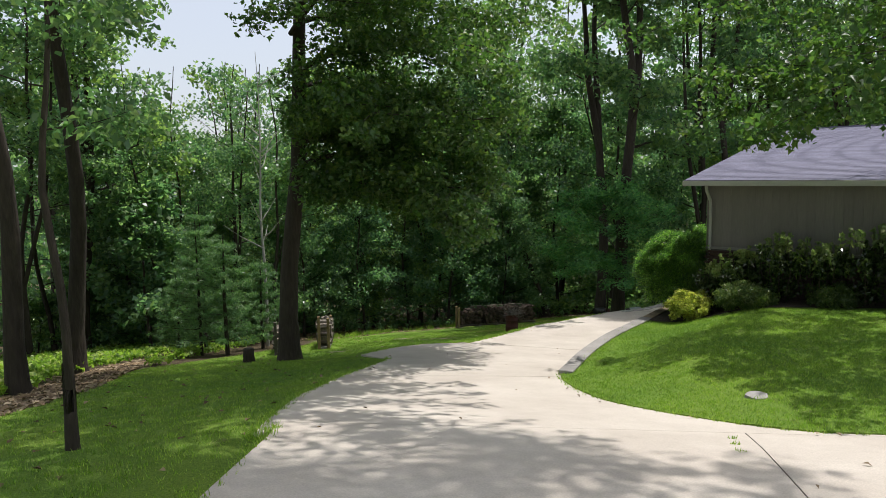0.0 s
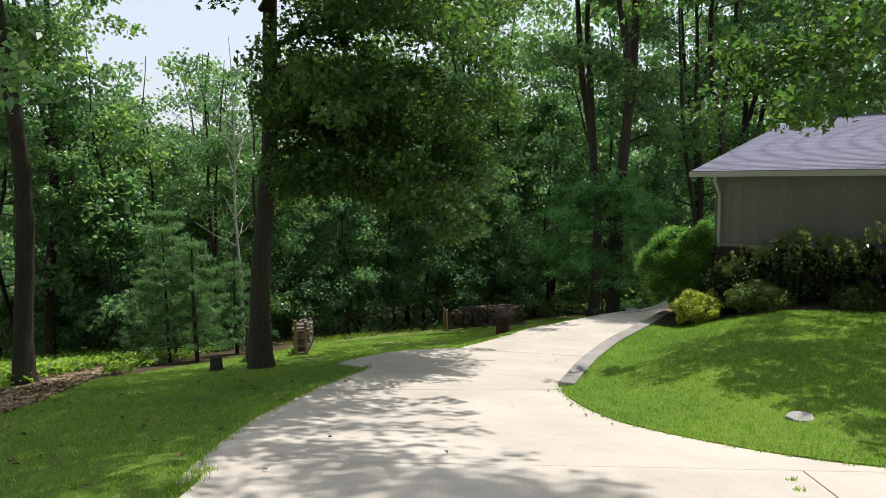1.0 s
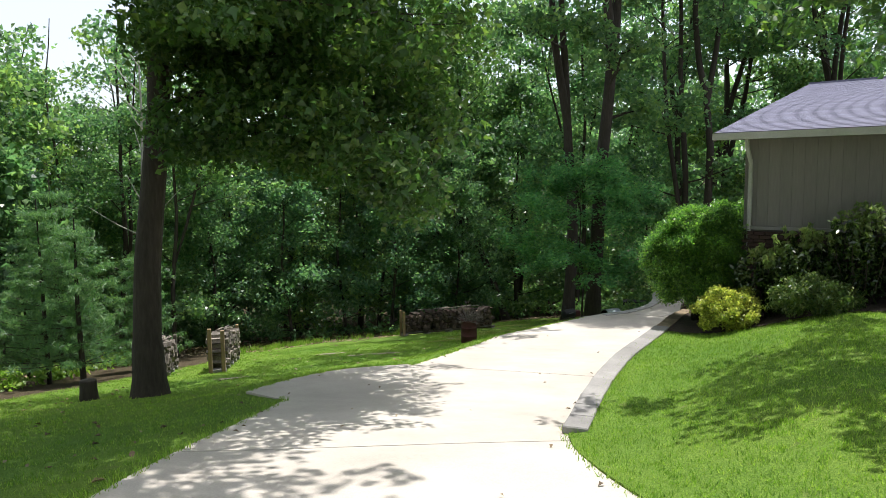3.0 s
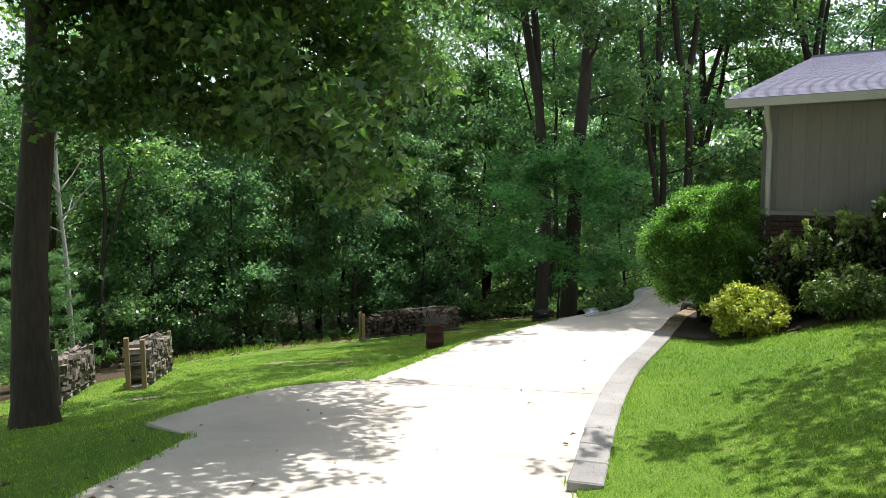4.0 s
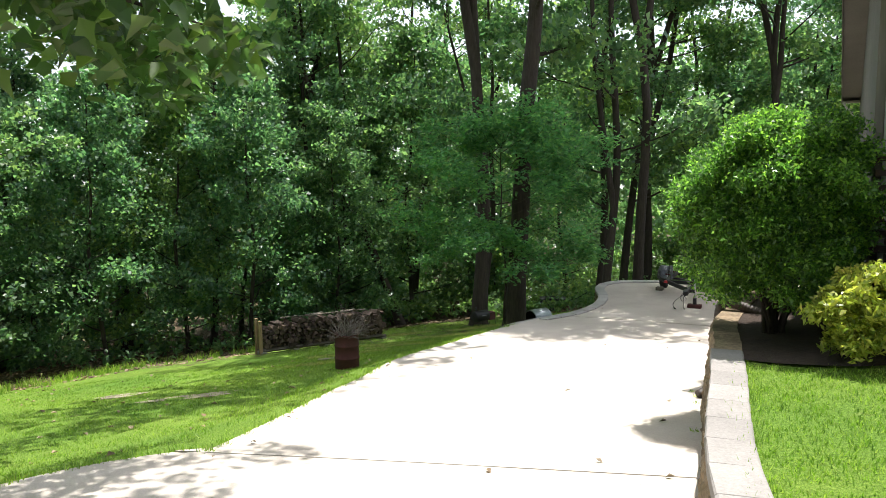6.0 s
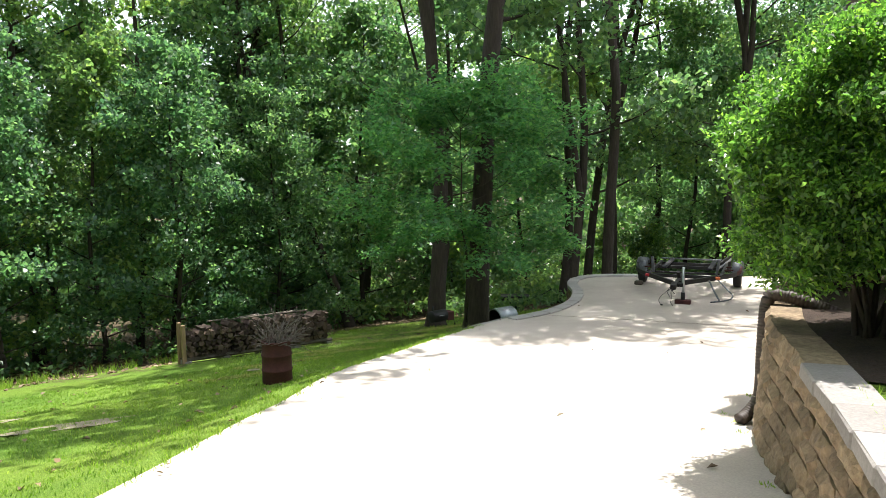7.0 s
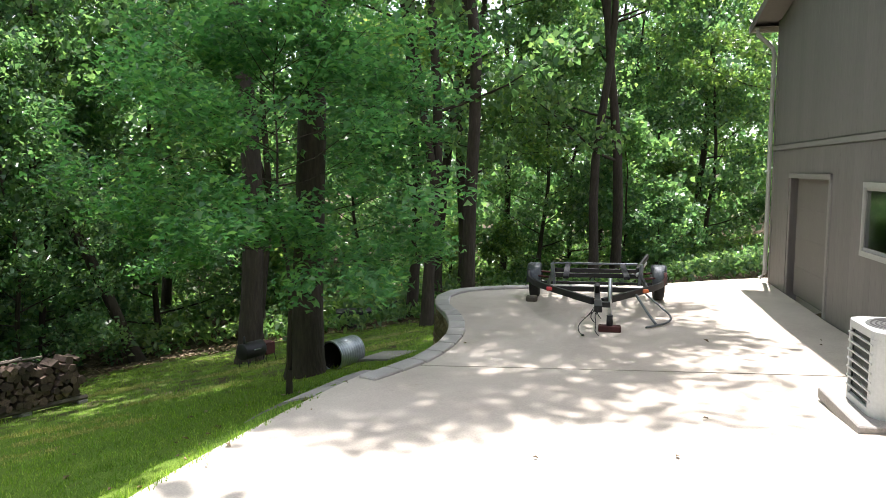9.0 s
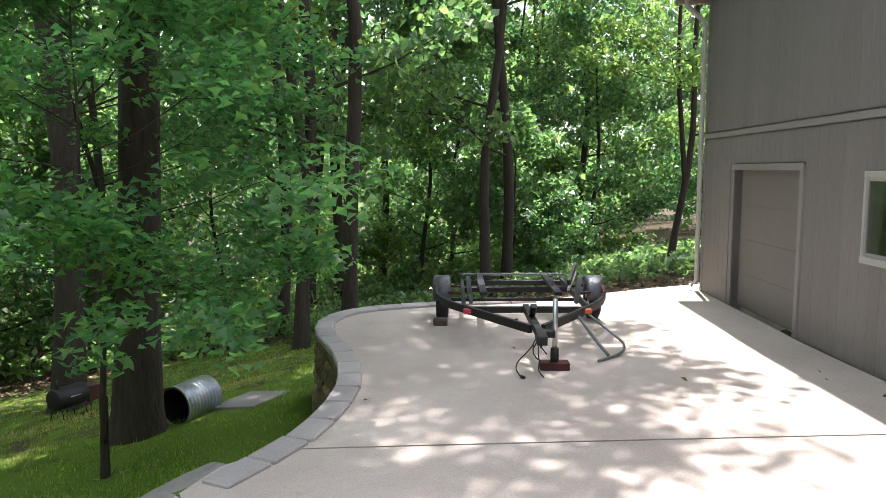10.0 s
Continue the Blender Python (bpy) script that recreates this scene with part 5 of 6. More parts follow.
on_lawn = lambda x, y: (outside(x, y, LAWN) < -0.01) & (outside(x, y, np.array(plan(BED_EDGE) + corner + [(7.7, 21.0), (5.35, 18.25)])) > 0)
tufts("lawn_grass", "short bright green lawn grass", "grass", scatter(26000, 2, 12, 7.4, 18, on_lawn, lawn_z, 1), 7, 0.07, 0.036, GRASS, 2, 0.0055)
on_left = lambda x, y: (outside(x, y, DRIVE_A) > 0.02) & (outside(x, y, APRON) > 0.0) & (outside(x, y, GRASSED) < 0)
tufts("lawn_grass", "short green grass on the shaded slope", "grass", scatter(42000, -8, 8, 3.5, 31, on_left, ground_z, 3), 6, 0.08, 0.038, GRASS, 4, 0.0055)
edge_pts = [(p[0] + 0.04 * math.sin(7 * i), p[1], float(drive_z(*p)) - 0.03) for i, p in enumerate(plan(LEFT_EDGE, 0.05) + plan(TONGUE, 0.05) + plan(LOWER_EDGE, 0.05)) if p[1] > 3 and float(outside(p[0], p[1], APRON)) > 0.12]
tufts("edge_grass", "ragged longer grass along the concrete edge", "grass", edge_pts, 9, 0.06, 0.085, GRASS, 5, 0.006)
rim_pts = [(p[0] + 0.03, p[1], z - 0.02) for p, z in LAWN_RIM if p[0] < 9 and p[1] < 18.2]
tufts("edge_grass", "ragged longer grass along the lawn edge", "grass", rim_pts, 40, 0.13, 0.075, GRASS, 6, 0.006)
weeds = [(2.84, 6.68), (2.76, 6.35), (2.95, 7.0), (6.35, 20.45), (6.5, 20.75), (6.15, 20.1), (0.7, 19.4), (0.5, 19.5), (5.3, 18.85), (7.3, 21.35)]
tufts("joint_weeds", "small green weeds growing from the joints", "weeds", [(x, y, float(drive_z(x, y)) - 0.01) for x, y in weeds], 26, 0.05, 0.042, GRASS, 7, 0.007)

in_wood = lambda x, y: (outside(x, y, DRIVE_A) > 0.35) & (outside(x, y, APRON) > 0.0) & (y > 27.5)
tufts("wood_grass", "thin olive grass under the trees", "grass", scatter(7000, 1.5, 14, 28, 40, in_wood, ground_z, 31), 5, 0.10, 0.06, GRASS, 32, 0.006)
# dry straw patches; the strip past the barrel also stands in for sunlit grass
spots_dry_and_sunlit = [(4.0, 32.35, 1.15, 0.30), (4.4, 31.4, 1.0, 0.30), (6.2, 33.6, 1.2, 0.35), (3.0, 30.3, 1.1, 0.35), (8.0, 35.6, 1.3, 0.4), (10.4, 34.6, 1.0, 0.35), (5.2, 36.2, 1.2, 0.4), (11.6, 36.8, 1.2, 0.4), (2.0, 28.6, 0.7, 0.25)]
dry = lambda x, y: in_wood(x, y) & np.any([((x - a) / p) ** 2 + ((y - b) / q) ** 2 < 1 for a, b, p, q in spots_dry_and_sunlit], axis=0)
tufts("dry_and_sunlit_grass", "pale dry straw grass in thin patches, partly standing in for sunlit grass", "grass", scatter(26000, 1, 14, 28, 40, dry, ground_z, 33), 8, 0.08, 0.05, DRY_GRASS, 34, 0.007)

# leaf litter, low plants and long grass at the wood's edge

def lay_leaves(name, label, n, x0, x1, y0, y1, keep, seed, size=0.10):
    P = scatter(n, x0, x1, y0, y1, keep, ground_z, seed)
    P[:, 2] += 0.02
    me = leaf_cloud(name, P, np.full((len(P), 3), 0.02), 1, size, DEAD_LEAF, np.random.default_rng(seed), 0.85, 0.6)
    return tagged(new(name, me), label, "leaves", kind="stuff")


lay_leaves("leaf_litter", "brown fallen leaves on the bed beside the grass", 14000, -11, -6, 9, 28, lambda x, y: outside(x, y, np.array(BED)) < 0.15, 16, 0.17)
lay_leaves("woodland_litter", "brown fallen leaves under the trees", 14000, -14, 22, 31, 50, lambda x, y: (outside(x, y, np.array(GRASSED)) > -1.0) & (outside(x, y, DRIVE_A) > 0.3), 17, 0.14)
lay_leaves("fallen_leaves", "few fallen leaves scattered on the grass", 700, -7, 8, 5, 31, on_left, 18, 0.09)


def low_plants(name, label, n, x0, x1, y0, y1, keep, seed, height, size, mat, per=14):
    P = scatter(n, x0, x1, y0, y1, keep, ground_z, seed)
    P[:, 2] += height * 0.5
    me = leaf_cloud(name, P, np.full((len(P), 3), height * 0.55), per, size, mat, np.random.default_rng(seed), 0.55, 0.6, 0.0)
    return tagged(new(name, me), label, "plants", kind="stuff")


low_plants("ground_cover", "bright green leafy ground cover beyond the leaf bed", 2200, -17, -8.0, 10, 34, lambda x, y: (outside(x, y, np.array(BED)) > 0.2) & (outside(x, y, np.array(GRASSED)) > 0.3), 19, 0.38, 0.15, GRASS)
low_plants("undergrowth", "leafy green undergrowth behind the pad", 1500, 10, 34, 31.0, 46, lambda x, y: (outside(x, y, DRIVE_A) > 1.0) & (y - 0.1 * x > 29.6) & ((y > 40) | (x > 14.5)) & ((y > 36.5) | (x > 21)), 25, 0.7, 0.20, WOOD_LEAF, 16)
low_plants("undergrowth", "tall green undergrowth deep in the wood", 1000, 6, 38, 43, 60, lambda x, y: y > 43, 26, 1.3, 0.26, WOOD_LEAF, 18)
low_plants("undergrowth", "green undergrowth on the floor of the wood", 1500, -24, 34, 35.5, 60, lambda x, y: (outside(x, y, np.array(GRASSED)) > 0.8) & (outside(x, y, DRIVE_A) > 1.0) & ((x < 2) | (y > 42)), 20, 0.6, 0.20, WOOD_LEAF)
tufts("long_grass", "long green grass at the edge of the wood", "grass", scatter(320, -7, 3, 30.5, 36.5, lambda x, y: np.abs(outside(x, y, np.array(GRASSED))) < 0.7, ground_z, 21), 22, 0.18, 0.22, GRASS, 22, 0.012)


def far_woods():
    """The wood behind the trees that can be told apart, plus an unseen ring behind the camera: leaf masses on a wide
    ring of slope.
    """
    rng = np.random.default_rng(30)
    cen, rads = [], []
    for i in range(560):
        a = rng.uniform(-1.0, 1.25)
        d = rng.uniform(58, 100)
        x, y = d * math.sin(a), 5 + d * math.cos(a)
        g = float(hill_z(x, y))
        low = x / y < -0.15 and x / y > -0.5
        for k in range(3 if low else 4):
            cen.append((x + rng.normal(0, 1.5), y + rng.normal(0, 1.5), g + rng.uniform(0.5, 17 if not low else 12)))
            rads.append((3.0, 3.0, 2.4))
    # never in view: leaf masses added to block sky light from the house front
    for i in range(110):
        a = rng.uniform(1.7, 4.8)
        d = rng.uniform(17, 36)
        x, y = d * math.sin(a) - 2, d * math.cos(a) + 4
        if -6 < x < 15:
            x = x - 12 if x < 4 else x + 13
        for k in range(4):
            cen.append((x, y, 3 + rng.uniform(0.5, 15)))
            rads.append((3.4, 3.4, 2.8))
    me = leaf_cloud("far_woods", cen, rads, 60, 0.62, WOOD_LEAF, rng, 0.4, 0.7, 0.4)
    tagged(new("far_woods", me), "sunlit green woodland in the distance, with unseen leaf masses behind the camera", "woods", kind="stuff")


far_woods()

# ---- firewood racks ----
def log_mesh(seed, mat):
    r = random.Random(seed)
    n = r.choice((3, 4, 4, 5, 6))
    rad = r.uniform(0.056, 0.098)
    bm = bmesh.new()
    ring = []
    for y in (-0.21, 0.21):
        ring.append([bm.verts.new((rad * r.uniform(0.75, 1.12) * math.cos(2 * math.pi * k / n), y, rad * r.uniform(0.75, 1.12) * math.sin(2 * math.pi * k / n))) for k in range(n)])
    bm.faces.new(ring[0])
    bm.faces.new(ring[1][::-1])
    for k in range(n):
        bm.faces.new((ring[0][k], ring[1][k], ring[1][(k + 1) % n], ring[0][(k + 1) % n]))
    bmesh.ops.recalc_face_normals(bm, faces=bm.faces[:])
    me = bpy.data.meshes.new("log")
    bm.to_mesh(me)
    bm.free()
    me.materials.append(mat)
    return me


LOGS = [log_mesh(200 + k, LOG_BARK) for k in range(7)]
OLD_LOGS = [log_mesh(200 + k, OLD_LOG) for k in range(7)]


def wood_rack(a, b, height, seed, post_mat, rows, label, posts_far=True, logs=LOGS):
    """A rack of split logs from a to b in plan, following the slope; the log ends face sideways."""
    r = random.Random(seed)
    A, B = Vector((*a, gz(*a))), Vector((*b, gz(*b)))
    run = B - A
    ln = Vector((run.x, run.y, 0)).length
    ang = math.degrees(math.atan2(run.y, run.x))
    slope = run.z / ln
    top = thing("firewood_rack", label, "firewood rack", pose(A.x, A.y, A.z, 0, 0, ang))
    at = lambda s: slope * s
    rail = 0.17
    for y in (-0.14, 0.14):
        v = [Vector((-0.1, y, rail - 0.04)), Vector((ln + 0.1, y, rail - 0.04 + at(ln)))]
        part("rail", tube_mesh("rail", v, 0.05, DARK_TIMBER, 4, False), None, top)
    k = 0.0
    while k < ln + 0.2:
        part("foot_block", box(k - 0.09, -0.2, at(k) - 0.08, k + 0.09, 0.2, at(k) + rail - 0.075, 0.01), CAP, top)
        k += ln / 4
    for s in ((-0.08, ln + 0.08) if posts_far else (-0.08,)):
        for y in (-0.15, 0.15):
            part("post", box(s - 0.045, y - 0.045, at(s) - 0.05, s + 0.045, y + 0.045, at(s) + height + r.uniform(0.0, 0.08), 0.006), post_mat, top)
    for j in range(rows):
        s = 0.07 + (0.07 if j % 2 else 0.0)
        while s < ln - 0.02:
            if not (j == rows - 1 and r.random() < 0.35):
                ob = new("log", r.choice(logs))
                ob.parent = top
                ob.matrix_basis = pose(s + r.uniform(-0.01, 0.01), r.uniform(-0.06, 0.06), at(s) + rail + 0.085 + j * 0.128 + r.uniform(-0.012, 0.012), r.uniform(-5, 5), r.uniform(0, 360), r.uniform(-7, 7))
            s += r.uniform(0.135, 0.152)
    for j in range(9):
        s = r.uniform(0.2, ln - 0.5)
        z = at(s) + rail + 0.085 + rows * 0.128
        p = [Vector((s, r.uniform(-.15, .15), z)), Vector((s + r.uniform(0.5, 0.9), r.uniform(-.15, .15), z + 0.03 + slope * 0.7))]
        part("stick", tube_mesh("stick", p, r.uniform(0.012, 0.028), LOG_BARK, 6), None, top)
    return top


wood_rack((-3.95, 22.75), (-4.55, 27.0), 1.02, 1, POST_WOOD, 6, "weathered timber rack stacked with grey split firewood")
wood_rack((-5.0, 21.2), (-5.75, 24.9), 0.95, 2, DARK_TIMBER, 5, "older dark rack of split firewood near the pines")
wood_rack((0.75, 33.8), (4.5, 35.43), 1.0, 3, POST_WOOD, 6, "long low rack of dark firewood with two new timber posts", False, OLD_LOGS)


# ---- rusty barrel full of sticks ----
def barrel():
    top = thing("steel_barrel", "rusty dark red steel barrel filled with dry sticks", "barrel", at_ground(2.63, 26.92))
    prof = [(0.0, 0.02), (0.236, 0.0), (0.245, 0.02)]
    for z in (0.23, 0.48):
        prof += [(0.241, z - 0.025), (0.253, z - 0.009), (0.253, z + 0.009), (0.241, z + 0.025)]
    prof += [(0.241, 0.69), (0.251, 0.702), (0.248, 0.715), (0.234, 0.707), (0.231, 0.60), (0.0, 0.60)]
    part("drum", lathe("drum", prof, RUST, 36), None, top)
    # near-black filler that hides the inside of the drum
    part("dark_filler", lathe("dark_filler", [(0.229, 0.62), (0.16, 0.67), (0.0, 0.69)], DARK_FILL, 20), None, top, "dark filler under the sticks")
    r = random.Random(4)
    for i in range(150):
        a, rr = r.uniform(0, 6.28), 0.20 * math.sqrt(r.random())
        st = Vector((rr * math.cos(a), rr * math.sin(a), 0.63))
        low = i % 3 == 0
        out = Vector((r.gauss(0.30, 0.55), r.gauss(0.12, 0.45), r.uniform(0.12, 0.3) if low else r.uniform(0.25, 0.6)))
        p = limb_points(r, st, out, r.uniform(0.22, 0.5) if low else r.uniform(0.35, 0.85), 4, 0.5, -0.04)
        part("stick", tube_mesh("stick", p, [0.0075, 0.0065, 0.005, 0.004, 0.0025], TWIG, 4), None, top)


barrel()


# ---- culvert pipe, concrete slab and barbecue below the pad ----
def culvert():
    top = thing("culvert_pipe", "short corrugated galvanised culvert pipe lying on the grass", "pipe", pose(9.0, 32.95, gz(9.0, 32.95) + 0.25, 0, 90, 24))
    prof, n = [], 60
    L = 0.66
    for i in range(n + 1):
        x = -L / 2 + L * i / n
        prof.append((0.285 + 0.004 * math.cos(2 * math.pi * x / 0.065), x))
    prof += [(0.272, L / 2)] + [(0.272 + 0.004 * math.cos(2 * math.pi * (-(-L / 2 + L * i / n)) / 0.065) - 0.004, L / 2 - L * i / n) for i in range(n + 1)] + [(0.294, -L / 2)]
    part("pipe", lathe("pipe", prof, GALV, 40), None, top)
    # near-black lining and end disc: the pipe's inner shade put in as colour
    part("shade_lining", lathe("shade_lining", [(0.252, -L / 2 + 0.004), (0.252, L / 2 - 0.02), (0.0, L / 2 - 0.03)], DARK_FILL, 32), None, top, "near-black lining that stands in for the shade inside")


culvert()
for x, y, t, w, l in ((9.85, 32.75, 28, 0.80, 1.0),):
    sl = tagged(new("paving_slab"), "flat pale concrete slab on the grass", "slab")
    sl.matrix_basis = pose(x, y, gz(x, y) - 0.005, -8, 3, t)
    part("slab", box(-l / 2, -w / 2, -0.03, l / 2, w / 2, 0.045, 0.008), CAP, sl)


def barbecue():
    top = thing("barbecue_smoker", "old rusty drum barbecue smoker on thin legs", "barbecue", at_ground(8.05, 36.0, 25, 0.68))
    d = part("drum", lathe("drum", [(0.0, -0.42), (0.26, -0.42), (0.275, -0.40), (0.275, 0.40), (0.26, 0.42), (0.0, 0.42)], BLACK_STEEL, 24), None, top, "dark drum body")
    d.matrix_basis = pose(0, 0, 0.55, 0, 90, 0)
    part("fire_box", box(0.44, -0.20, 0.30, 0.84, 0.20, 0.70, 0.015), RUST, top, "rusty fire box")
    part("chimney", tube_mesh("chimney", [(-0.3, 0, 0.75), (-0.3, 0, 1.05)], 0.04, BLACK_STEEL, 10), None, top)
    part("handle", tube_mesh("handle", [(-0.15, -0.30, 0.62), (0.15, -0.30, 0.62)], 0.012, STEEL, 6), None, top)
    for x in (-0.32, 0.32, 0.8):
        for y in (-0.2, 0.2):
            part("leg", tube_mesh("leg", [(x, y * 0.8, 0.45), (x * 1.05, y * 1.25, -0.05)], 0.014, BLACK_STEEL, 6), None, top)


barbecue()


def garden_cart():
    top = thing("garden_cart", "dark two-wheeled garden cart under the trees", "cart", at_ground(13.3, 42.4, -20))
    part("tray", box(-0.6, -0.35, 0.35, 0.6, 0.35, 0.60, 0.02), BLACK_STEEL, top)
    part("handle", tube_mesh("handle", [(0.6, 0, 0.45), (1.1, 0, 0.6), (1.5, 0, 0.85)], 0.02, BLACK_STEEL, 6), None, top)
    part("axle", tube_mesh("axle", [(0, -0.45, 0.26), (0, 0.45, 0.26)], 0.015, BLACK_STEEL, 6), None, top)
    for y in (-0.43, 0.43):
        w = part("wheel", lathe("wheel", [(0.12, -0.04), (0.25, -0.05), (0.28, -0.03), (0.28, 0.03), (0.25, 0.05), (0.12, 0.04), (0.12, -0.04)], RUBBER, 24), None, top)
        w.matrix_basis = pose(0, y, 0.28, 90, 0, 0)


garden_cart()


# ---- air conditioners on their pads ----
def condenser(s, off, size, height, label, margin, badge, rad=0.15):
    p = hp(s, -off, 0)
    ang = math.degrees(math.atan2(ALONG.y, ALONG.x))
    z = float(drive_z(p.x, p.y))
    top = thing("air_conditioner", label, "air conditioner", pose(p.x, p.y, z + 0.075, 0, 0, ang), "outdoor units")
    h, w = height, size / 2

    def ring(half_w, z0, z1, rad):
        bm = bmesh.new()
        pts = []
        for cx, cy, a0 in ((1, 1, 0), (-1, 1, 90), (-1, -1, 180), (1, -1, 270)):
            for k in range(6):
                a = radians(a0 + 18 * k)
                pts.append(Vector((cx * (half_w - rad) + rad * math.cos(a), cy * (half_w - rad) + rad * math.sin(a), 0)))
        return prism(pts, z0, z1, bm)
    part("coil", ring(w - 0.035, 0.05, h - 0.05, max(rad - 0.03, 0.1)), COIL, top)
    part("base_pan", ring(w, 0.0, 0.06, rad), AC_PAINT, top)
    lid = part("top_cover", ring(w, h - 0.07, h, rad), AC_PAINT, top)
    for k in range(7):
        part("guard_ring", lathe("guard_ring", [(0.05 + 0.04 * k, h + 0.004), (0.058 + 0.04 * k, h + 0.012), (0.066 + 0.04 * k, h + 0.004)], BLACK_STEEL, 28), None, lid)
    part("fan_opening", lathe("fan_opening", [(0.0, h + 0.003), (0.31, h + 0.003), (0.33, h + 0.010), (0.34, h + 0.001)], COIL, 32), None, lid)
    if rad > 0.2:
        # smooth wrapped jacket pressed into shallow bands
        part("jacket", ring(w - 0.008, 0.06, h - 0.07, rad - 0.008), AC_PAINT, top)
        bands = 9
        step = (h - 0.13) / bands
        for i in range(bands):
            part("band", ring(w - 0.004, 0.06 + step * i + 0.0025, 0.06 + step * (i + 1) - 0.0025, rad - 0.004), AC_PAINT, top)
    else:
        for sx in (-1, 1):
            for sy in (-1, 1):
                arc = [(math.cos(radians(90 * k / 8)), math.sin(radians(90 * k / 8))) for k in range(9)]
                rim = [Vector((sx * (w - 0.15 + 0.152 * c), sy * (w - 0.15 + 0.152 * q), 0)) for c, q in arc] + [Vector((sx * (w - 0.15 + 0.128 * c), sy * (w - 0.15 + 0.128 * q), 0)) for c, q in reversed(arc)]
                part("corner_post", prism(rim if sx * sy > 0 else rim[::-1], 0.06, h - 0.07, bmesh.new()), AC_PAINT, top)
        n = 7
        for i in range(n):
            z1 = 0.13 + (h - 0.25) * i / (n - 1)
            for sx, sy in ((1, 0), (-1, 0), (0, 1), (0, -1)):
                if sx:
                    part("louvre", box(sx * w - 0.012, -w + 0.1, z1 - 0.008, sx * w + 0.004, w - 0.1, z1 + 0.008), AC_PAINT, top)
                else:
                    part("louvre", box(-w + 0.1, sy * w - 0.012, z1 - 0.008, w - 0.1, sy * w + 0.004, z1 + 0.008), AC_PAINT, top)
    if badge:
        part("badge", box(-0.18, w - 0.03, h - 0.22, 0.04, w + 0.006, h - 0.14, 0.003), RED, top, "small red badge")
    pad = tagged(new("equipment_pad"), "pale concrete pad under an outdoor unit", "pad")
    pad.matrix_basis = pose(p.x, p.y, z, 0, 0, ang)
    part("slab", box(-w - margin, -w - margin, -0.04, w + margin, w + margin, 0.074, 0.012), CAP, pad)


condenser(5.92, 0.81, 0.78, 0.74, "light grey air conditioner with louvred sides on a pad", 0.16, False)
condenser(4.50, 0.94, 0.78, 0.90, "taller rounded pale grey air conditioner with a red badge", -0.03, True, 0.30)


